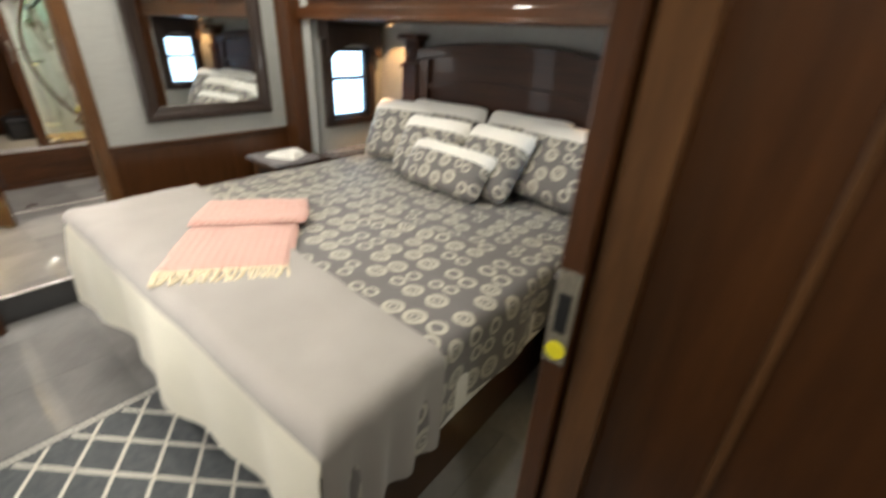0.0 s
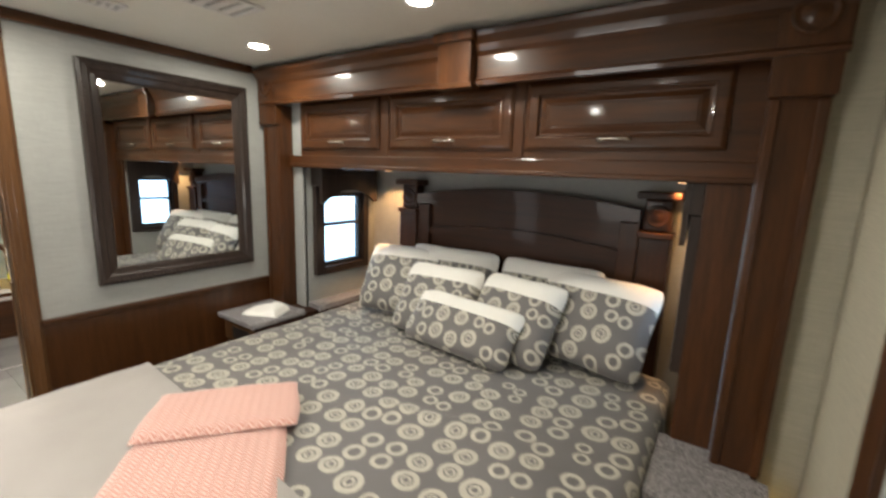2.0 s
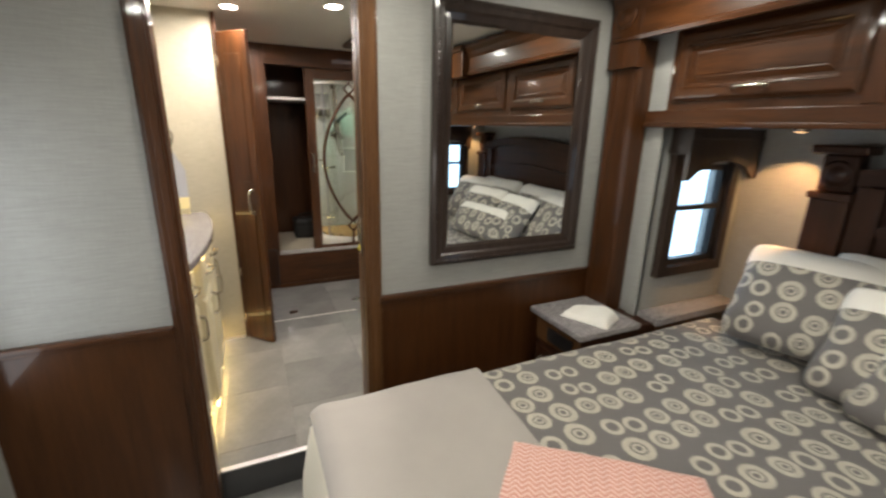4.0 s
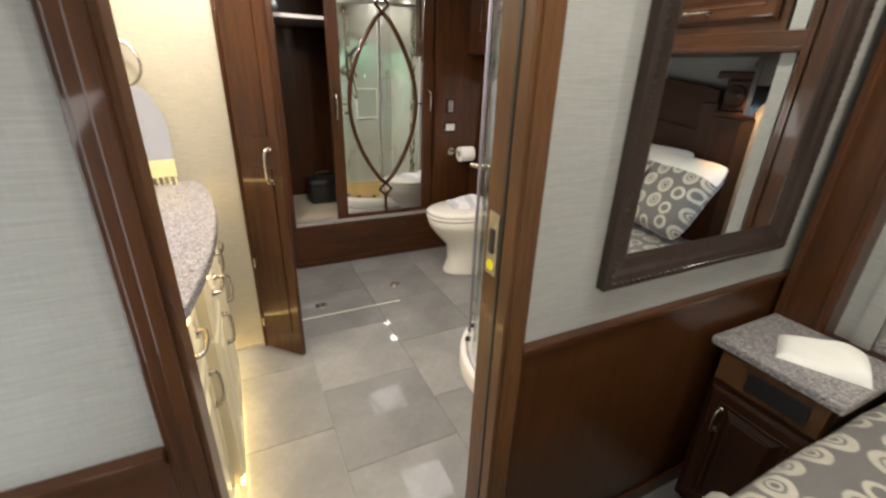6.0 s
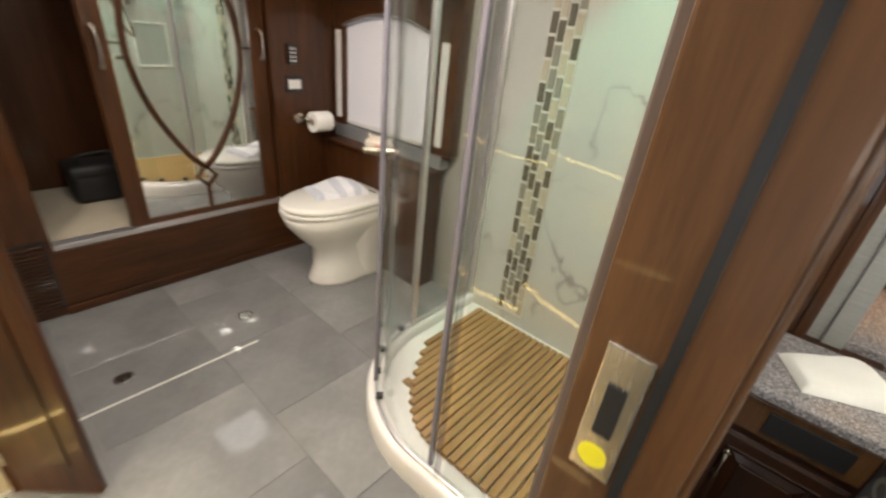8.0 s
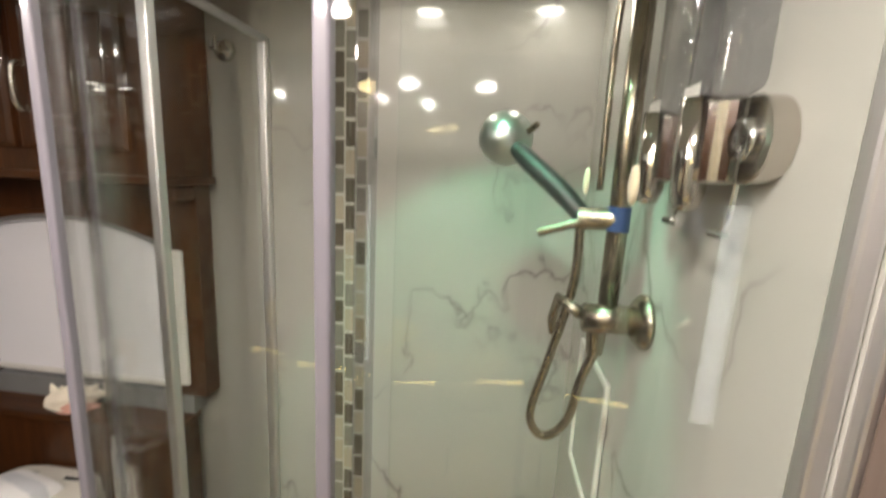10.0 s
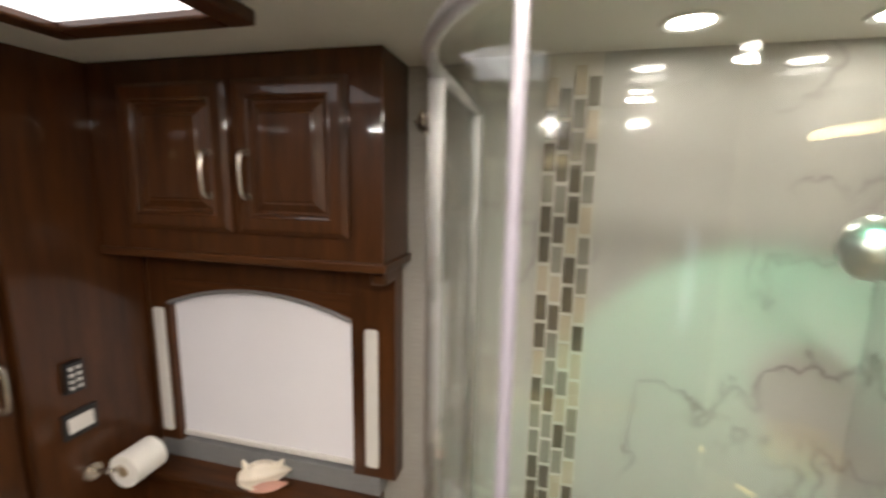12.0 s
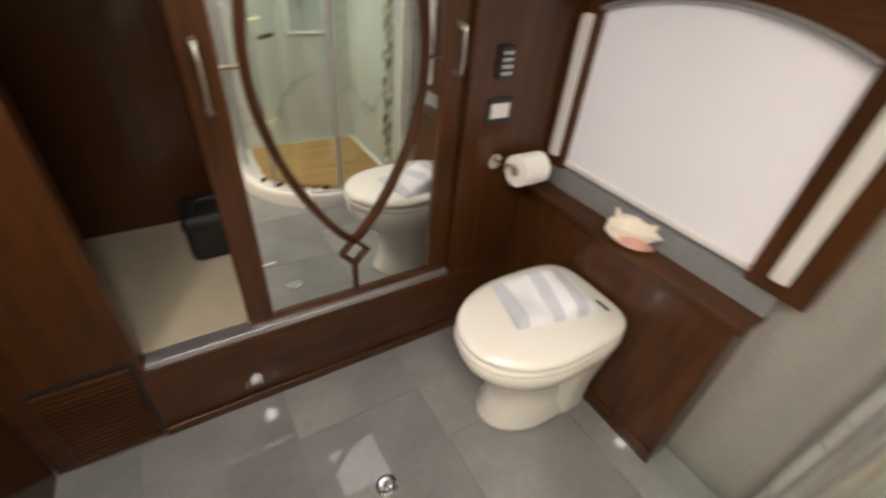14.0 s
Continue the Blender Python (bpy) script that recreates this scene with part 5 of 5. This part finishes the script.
def teak_mat():
    t = empty("teak_mat", pose(0, 0, BATH + 0.036), "slatted teak shower mat in the tray", "bath mat")
    n, x0, x1 = 24, -3.69, -2.90
    w = (x1 - x0) / n
    for i in range(n):
        a = x0 + i * w
        front = 0.86 if a > -3.33 else 0.86 + 0.36 * ((-3.33 - a) / 0.36) ** 2
        part("slat", box(a + 0.003, a + w - 0.003, front, 1.63, 0.012, 0.030, 0.003, 1), TEAK, t)
    for y in (1.0, 1.3, 1.55):
        part("batten", box(x0 + 0.1, x1, y, y + 0.03, 0.0, 0.012), TEAK, t)


teak_mat()


def enclosure():
    e = empty("shower_enclosure", pose(0, 0, 0), "curved frameless glass shower enclosure with clear seals and metal posts", "shower enclosure")
    zb, zt = BATH + 0.092, 2.06
    line = tray_outline(0.03, 24)[2:]

    def sheet(pts, t=0.006):
        bm = bmesh.new()
        rows = []
        for k, q in enumerate(pts):
            a, c = Vector(pts[max(k - 1, 0)]), Vector(pts[min(k + 1, len(pts) - 1)])
            d = (c - a).normalized()
            nx = Vector((-d.y, d.x)) * t / 2
            p = Vector(q)
            rows.append([bm.verts.new((*(p + s * nx), z)) for s, z in ((1, zb), (1, zt), (-1, zt), (-1, zb))])
        for a, c in zip(rows, rows[1:]):
            for k in range(4):
                bm.faces.new((a[k], a[(k + 1) % 4], c[(k + 1) % 4], c[k]))
        bm.faces.new(rows[0])
        bm.faces.new(rows[-1][::-1])
        bmesh.ops.recalc_face_normals(bm, faces=bm.faces)
        return bm

    def glass(nm, pts, lab=""):
        g = part(nm, sheet(pts), GLASS, e, lab)
        g.visible_shadow = False

    def fine(pts, n=5):
        out = []
        for a, c in zip(pts, pts[1:]):
            out += [(a[0] + (c[0] - a[0]) * k / n, a[1] + (c[1] - a[1]) * k / n) for k in range(n)]
        return out + [pts[-1]]

    glass("fixed_pane", fine([line[0], (line[0][0], 1.235)], 3), "clear fixed glass pane")
    glass("curved_pane", line[1:15], "clear curved glass pane")
    off = [(x + 0.022, y + 0.022) for x, y in line[10:]]
    glass("sliding_pane", off[:-1] + [(-3.215, off[-2][1])], "clear curved sliding glass door") if off[-2][0] < -3.215 else glass("sliding_pane", [q for q in off if q[0] < -3.20], "clear curved sliding glass door")
    glass("end_pane", [(-3.17, line[-2][1] + 0.004), (-3.05, line[-1][1]), (-2.845, 0.752)], "clear end glass pane")

    def upright(nm, x, y, r, m_, z0=zb, z1=zt):
        part(nm, box(x - r, x + r, y - r, y + r, z0, z1, r * 0.4), m_, e)

    upright("wall_profile", line[0][0], 1.665, 0.014, ALU)
    upright("post", line[0][0], 1.24, 0.012, ALU)
    upright("seal", line[14][0], line[14][1], 0.0065, VINYL)
    upright("seal", -3.238, line[-2][1] + 0.022, 0.008, VINYL)
    upright("seal", -3.196, line[-2][1] + 0.004, 0.008, SEAL)
    upright("wall_profile", -2.840, 0.750, 0.009, ALU)
    for z in (zb - 0.004, zt):
        pts = [(x, y, z + 0.008) for x, y in line] + [(-2.840, 0.75, z + 0.008)]
        part("rail", tube(pts, 0.012 if z > 1 else 0.008, 8), ALU, e, "curved metal rail", True)
    hx, hy = line[11][0], line[11][1]
    part("handle", cyl((hx - 0.05, hy - 0.05, 1.12), (hx + 0.03, hy + 0.03, 1.12), 0.011), BRONZE, e, "short round knob through the glass")
    for k in (4, 9, 13, 17):
        x, y = line[k]
        part("roller", cyl((x - 0.004, y - 0.006, zb + 0.03), (x + 0.012, y + 0.012, zb + 0.03), 0.013), BLACK, e, "small dark roller")


enclosure()


def slide_bar():
    s = empty("shower_set", pose(0, 0, 0), "brushed nickel shower slide bar with hand shower and hose", "shower fittings")
    x, y = -2.887, 1.15
    part("bar", tube([(x, y, 1.47), (x, y, 2.06)], 0.0165, 14), BRONZE, s, "", True)
    part("upper_arm", tube(smooth_path([(x, y, 2.04), (x, y, 2.075), (x + 0.02, y, 2.09), (-2.832, y, 2.092)], 6), 0.012, 12), BRONZE, s, "", True)
    part("upper_flange", cyl((-2.831, y, 2.092), (-2.845, y, 2.092), 0.036), BRONZE, s)
    part("riser", tube(smooth_path([(x - 0.03, y + 0.02, 1.70), (x - 0.03, y + 0.02, 1.98), (x - 0.01, y + 0.01, 2.045), (x, y, 2.06)], 6), 0.006, 8), BRONZE, s, "", True)
    v = part("valve_body", cyl((-2.832, 1.13, 1.49), (-2.93, 1.13, 1.49), 0.024), BRONZE, s, "", True)
    part("wall_flange", lathe([(0.046, 0.0), (0.046, 0.006), (0.036, 0.016), (0.022, 0.018)], 28), BRONZE, v, "", True, pose(-2.831, 1.13, 1.49, 0, -90))
    part("lever", tube([(-2.93, 1.15, 1.49), (-2.96, 1.20, 1.50), (-2.965, 1.225, 1.45), (-2.96, 1.23, 1.42)], lambda q: 0.011 - 0.003 * q, 10), BRONZE, v, "", True)
    part("outlet", cyl((-2.90, 1.15, 1.49), (-2.90, 1.15, 1.42), 0.02, 0.014), BRONZE, v)
    c = part("slider_clamp", cyl((-2.885, 1.15, 1.655), (-2.945, 1.17, 1.65), 0.019), BRONZE, s)
    part("tape", cyl((x, y, 1.635), (x, y, 1.675), 0.0185), BLUE, s, "dark blue tape round the bar")
    part("clamp_lever", tube([(-2.94, 1.17, 1.645), (-2.985, 1.18, 1.63), (-3.01, 1.185, 1.62)], 0.008, 10), BRONZE, c)
    part("hand_shower_handle", tube(smooth_path([(-2.93, 1.18, 1.645), (-2.97, 1.21, 1.69), (-3.03, 1.26, 1.745), (-3.055, 1.285, 1.77)], 5), lambda q: 0.015 + 0.004 * math.sin(math.pi * q), 12), plain("dark_grip", (0.018, 0.022, 0.021), 0.45), s, "dark rubber grip", True)
    head = lathe([(0.010, -0.040), (0.026, -0.034), (0.042, -0.022), (0.053, -0.004), (0.055, 0.006), (0.050, 0.012), (0.010, 0.014)], 32)
    part("shower_head", head, brushed("satin_head", (0.62, 0.66, 0.63), 0.3), s, "round satin shower head", True, look((-3.075, 1.31, 1.79), (-3.10, 1.80, 1.76)) @ pose(0, 0, 0, 180))
    part("head_knob", cyl((-3.035, 1.27, 1.80), (-3.02, 1.255, 1.812), 0.006), BRONZE, s)
    pts = smooth_path([(-2.90, 1.15, 1.42), (-2.915, 1.16, 1.36), (-2.925, 1.19, 1.26), (-2.96, 1.22, 1.205), (-2.99, 1.22, 1.25), (-2.965, 1.20, 1.39), (-2.94, 1.185, 1.53), (-2.94, 1.18, 1.64)], 8)
    part("hose", tube(pts, 0.0085, 10), BRONZE, s, "flexible metal hose", True)


slide_bar()


def dispenser():
    d = empty("soap_dispenser", pose(-2.831, 0.97, 1.72), "chrome wall soap dispenser with clear bottles above", "soap dispenser")
    steel = brushed("dispenser_steel", (0.58, 0.54, 0.50), 0.12)
    # plate with a rounded end, its face swelling out over each pump
    bm, n, rows = bmesh.new(), 44, []
    y0, y1, h = -0.125, 0.125, 0.085
    for i in range(n + 1):
        y = y0 + (y1 - y0) * i / n
        e = min(1.0, (y - y0) / (h / 2))
        half = h / 2 * math.sqrt(max(0.0, 1 - (1 - e) ** 2)) + 0.0005
        out = 0.022 + 0.030 * sum(math.exp(-((y - c) / 0.034) ** 4) for c in (-0.028, 0.092))
        rows.append([bm.verts.new((x, y, z)) for x, z in ((0, h / 2 - half), (-out + 0.003, h / 2 - half), (-out, h / 2 - half + 0.003 * e), (-out, h / 2 + half - 0.003 * e), (-out + 0.003, h / 2 + half), (0, h / 2 + half))])
    for a, c in zip(rows, rows[1:]):
        for k in range(6):
            bm.faces.new((a[k], c[k], c[(k + 1) % 6], a[(k + 1) % 6]))
    bm.faces.new(rows[0][::-1])
    bm.faces.new(rows[-1])
    bmesh.ops.recalc_face_normals(bm, faces=bm.faces)
    part("body", bm, steel, d)
    for y in (-0.028, 0.092):
        pump = part("pump", lathe([(0.002, -0.034), (0.013, -0.030), (0.018, -0.012), (0.019, 0.012), (0.019, 0.09)], 20), steel, d, "steel pump nose", True, pose(-0.045, y, 0.0))
        part("push_pad", lathe([(0.017, 0.0), (0.016, 0.004), (0.009, 0.006)], 20), FRINGE, pump, "pale oval push pad", True, pose(-0.064, y + 0.004, -0.006, 0, -90) @ Matrix.Diagonal((1.3, 0.75, 1, 1)))
    for y in (-0.035, 0.075):
        b = part("bottle", box(-0.050, -0.004, y - 0.047, y + 0.047, 0.087, 0.27, 0.016, 3), SEAL, d, "clear plastic bottle", True)
        b.visible_shadow = False
        part("neck_rim", box(-0.054, -0.002, y - 0.050, y + 0.050, 0.262, 0.278, 0.007, 2), SEAL, b, "clear lid").visible_shadow = False
        part("label", box(-0.0535, -0.0525, y - 0.005, y + 0.032, 0.089, 0.104), PLASTIC, d, "small white label")
    part("window", lathe([(0.022, 0.0), (0.022, 0.006), (0.017, 0.009), (0.010, 0.005)], 24), CHROME, d, "round chrome boss", True, pose(-0.0215, -0.083, 0.043, 0, -90))
    for y in (0.05, -0.075):
        part("lever", tube([(-0.018, y, 0.002), (-0.02, y, -0.035), (-0.026, y, -0.052)], 0.0035, 8), CHROME, d)
        part("lever_tip", tube([(-0.026, y - 0.022, -0.052), (-0.026, y + 0.022, -0.052)], 0.0045, 8), CHROME, d)


dispenser()


def niche():
    n = empty("shower_niche", pose(-2.831, 1.38, 1.14), "recessed shower shelf with white frame", "niche")
    for y0, y1, z0, z1 in ((-0.13, -0.115, -0.17, 0.17), (0.115, 0.13, -0.17, 0.17), (-0.115, 0.115, -0.17, -0.155), (-0.115, 0.115, 0.155, 0.17)):
        part("frame", box(-0.010, 0, y0, y1, z0, z1, 0.003), TRAY, n)
    part("back", box(-0.003, 0.0, -0.115, 0.115, -0.155, 0.155), plain("grey_glass_back", (0.38, 0.38, 0.36), 0.1), n)


niche()


def robe_hook():
    h = empty("robe_hook", pose(-3.945, NORTH + 0.03, 2.05), "round brushed nickel robe hook on the wall", "hook")
    part("rosette", lathe([(0.034, 0.0), (0.034, 0.005), (0.024, 0.012), (0.010, 0.014)], 28), NICKEL, h, "", True, pose(0, 0, 0, 90))
    part("prong", tube(smooth_path([(0, -0.012, 0), (0, -0.04, -0.012), (0.0, -0.05, 0.01), (0, -0.045, 0.028)], 5), 0.006, 10), NICKEL, h, "", True)
    part("cross_prong", tube([(-0.03, -0.03, 0.0), (0.03, -0.03, 0.0)], 0.005, 8), NICKEL, h)


robe_hook()

# skylight over the toilet
sk = empty("window_4", pose(-4.42, 1.03, CEIL), "bright square skylight with wooden trim in the ceiling", "skylight", "", "structure")
for x0, x1, y0, y1 in ((-0.25, -0.19, -0.25, 0.25), (0.19, 0.25, -0.25, 0.25), (-0.19, 0.19, -0.25, -0.19), (-0.19, 0.19, 0.19, 0.25)):
    part("frame", box(x0, x1, y0, y1, -0.03, 0.0, 0.006), WOODX, sk)
part("diffuser", box(-0.19, 0.19, -0.19, 0.19, -0.012, -0.002), SKYGLOW, sk, "glowing white diffuser")


# vanity
def vanity_outline(back, inset=0.0):
    pts = [(-2.84, back)]
    for k in range(17):
        s = k / 16
        pts.append((-2.84 - 1.225 * s, -0.255 + 0.075 * math.sin(math.pi * s) ** 0.7 - inset))
    pts.append((-4.065, back))
    return pts[::-1]


ct = empty("countertop", pose(0, 0, 0), "grey granite vanity top with bowed front", "countertop")
part("slab", prism(vanity_outline(SOUTH + 0.002), 1.028, 1.06, 0.008), GRANITE, ct)
part("apron_edge", prism(vanity_outline(SOUTH + 0.02, 0.006), 1.02, 1.028, 0.003), GRANITE, ct)
bs = empty("basin", pose(-3.45, -0.52, 1.06), "warm cream oval basin set in the vanity top", "basin")
part("rim", lathe([(0.15, -0.0005), (0.20, 0.0), (0.205, 0.008), (0.195, 0.012), (0.165, 0.004), (0.10, 0.002)], 40), plain("honey_glass", (0.62, 0.42, 0.12), 0.15), bs, "", True, Matrix.Diagonal((1.1, 0.85, 1, 1)))
for i in range(4):
    x0 = -4.06 + i * 0.305
    s = (x0 + 0.15 + 4.065) / 1.225
    yf = -0.255 + 0.075 * math.sin(math.pi * s) ** 0.7 - 0.045
    c_ = empty("vanity_cabinet", pose(x0 + 0.1525, yf, BATH), "cream lacquered vanity cabinet with arched pulls", "cabinet", "vanity cabinets")
    part("body", box(-0.15, 0.15, 0.0, SOUTH - yf + 0.004, 0.10, 0.859), CREAM, c_)
    part("toe_kick", box(-0.15, 0.15, -0.08, SOUTH - yf + 0.004, 0.0, 0.10), CREAM, c_)
    part("led_strip", box(-0.15, 0.15, -0.001, 0.010, 0.088, 0.099), WARMLED, c_, "warm glowing strip at the toe kick")
    part("led_strip", box(-0.15, 0.15, 0.019, 0.026, 0.848, 0.857), WARMLED, c_, "warm glowing strip under the counter")
    dr = part("drawer", raised_panel(0.285, 0.19, 0.018), CREAM, c_, m=pose(0, 0.0, 0.755, 0, 0, 180))
    part("handle", bow_handle(0.11, 0.024, 0.0065), NICKEL, dr, "arched nickel pull", True, pose(0, -0.018, 0))
    d_ = part("door", raised_panel(0.285, 0.53, 0.018), CREAM, c_, m=pose(0, 0.0, 0.38, 0, 0, 180))
    part("handle", bow_handle(0.11, 0.024, 0.0065), NICKEL, d_, "arched nickel pull", True, pose(0.10, -0.018, 0.16, 0, 90))

wall("wall_vanity_end", -4.13, -4.07, SOUTH, -0.10, BATH, CEIL, BEIGE, "beige grasscloth wall at the end of the vanity")
tagged(part("door_frame_4", box(-4.14, -4.055, -0.10, -0.075, BATH, CEIL, 0.003), WOOD), "dark wooden edge casing of the vanity wall", "door frame", "", "structure")
tagged(part("baseboard_vanity", box(-4.068, -4.058, -0.31, -0.10, BATH, BATH + 0.012), ALU), "thin metal strip at the foot of the wall", "trim", "", "structure")
wall("wall_south_closet", -4.95, -4.14, -0.16, -0.105, BATH, CEIL, PANEL, "dark brown wooden wall behind the open door")


def closet_door():
    d = empty("closet_door", pose(-4.05, -0.075, BATH + 0.012, 0, 0, 43), "narrow dark cherry door standing open", "door")
    w, h = 0.225, 1.93
    part("leaf", box(0, w, -0.012, 0.012, 0, h, 0.004), WOOD, d)
    part("panel_moulding", box(0.05, w - 0.05, -0.016, -0.012, 0.12, 0.95, 0.003), WOOD, d)
    part("panel_moulding", box(0.05, w - 0.05, -0.016, -0.012, 1.08, h - 0.12, 0.003), WOOD, d)
    part("handle", bow_handle(0.14, 0.032, 0.008), NICKEL, d, "brushed nickel pull", True, pose(w - 0.05, -0.014, 0.96, 0, 90))
    for z in (0.12, 0.45, 1.75):
        part("hinge", cyl((0, -0.016, z), (0, -0.016, z + 0.05), 0.006, seg=12), NICKEL, d)


closet_door()


def towel_ring():
    r = empty("towel_ring", pose(-4.07, -0.45, 1.60), "brushed nickel towel ring on the vanity wall", "towel ring")
    part("flange", lathe([(0.032, 0.0), (0.032, 0.006), (0.014, 0.02), (0.012, 0.04)], 24), NICKEL, r, "", True, pose(0, 0, 0, 0, 90))
    pts = [(0.045, 0.085 * math.sin(2 * math.pi * k / 32), -0.085 + 0.085 * math.cos(2 * math.pi * k / 32)) for k in range(33)]
    part("ring", tube(pts, 0.006, 10), NICKEL, r, "", True)
    t = empty("hanging_towel", pose(-4.025, -0.45, 1.44), "grey towel with pale yellow fringed end hanging from the ring", "towel")

    def cloth_fn(z0, z1):
        def f(u, v):
            z = z0 + (z1 - z0) * v
            w = 0.075 + 0.05 * min(1, -z / 0.12) if z < 0 else 0.06
            y = (u - 0.5) * 2 * w
            return (0.012 * math.cos(16 * y) + 0.006 * math.sin(9 * z), y, z)
        return f
    part("body", grid_mesh(24, 16, cloth_fn(0.0, -0.28)), TOWELGREY, t, "grey terry", True)
    part("end_band", grid_mesh(24, 6, cloth_fn(-0.28, -0.35)), TOWELYELLOW, t, "pale yellow band", True)
    bm = bmesh.new()
    for i in range(12):
        y = -0.115 + 0.021 * i
        add_tube(bm, [(0.01, y, -0.35), (0.012, y + 0.004, -0.38), (0.01, y - 0.002, -0.40)], 0.004, 6)
    f_ = part("fringe", bm, TOWELYELLOW, t)
    f_["kind"] = "stuff"


towel_ring()


def floor_drain(x, y):
    d = empty("floor_fitting", pose(x, y, BATH), "round polished floor fitting in the tiles", "floor fitting", "floor fittings")
    part("flange", lathe([(0.034, 0.0), (0.034, 0.003), (0.026, 0.005), (0.012, 0.004)], 28), CHROME, d, "", True)
    part("cross", box(-0.014, 0.014, -0.003, 0.003, 0.004, 0.007, 0.001), CHROME, d)


floor_drain(-4.355, 0.246)
floor_drain(-4.446, 0.763)
tagged(part("floor_strip", box(-4.24, -4.23, -0.07, 0.72, BATH, BATH + 0.002), plain("pale_strip", (0.6, 0.58, 0.52), 0.3)), "thin pale joint strip in the floor", "trim", "", "structure")


# ---- pieces of floors and walls ----
def mosaic():
    host = tagged(part("mosaic_strip", box(-3.611, -3.470, 1.676, 1.6805, 0.25, CEIL - 0.002), plain("pale_grout", (0.50, 0.48, 0.42), 0.6)), "vertical strip of brown and tan glass mosaic in the shower", "mosaic", "", "structure")
    rng = random.Random(3)
    meshes = []
    for k in (TILE_DARK, TILE_TAN, TILE_GREY):
        bm = box(-0.0143, 0.0143, -0.004, 0, -0.036, 0.036, 0.001, 1)
        me = bpy.data.meshes.new("mosaic_tile")
        bm.to_mesh(me)
        bm.free()
        me.materials.append(k)
        meshes.append(me)
    for c in range(4):
        z, k = 0.30 + 0.0275 * (c * 2 % 3), 0
        while z < CEIL - 0.05:
            ob = new("mosaic_tile", meshes[(k + c + rng.choice((0, 0, 1))) % 3])
            ob.parent = host
            ob.matrix_basis = pose(-3.592 + c * 0.0345, 1.676, z)
            z, k = z + 0.0825, k + 1


mosaic()
tiles(floor, -2.785, 1.4, SOUTH, BACK, 0.0)
tiles(floor_bath, -4.95, -2.806, SOUTH, NORTH, BATH)
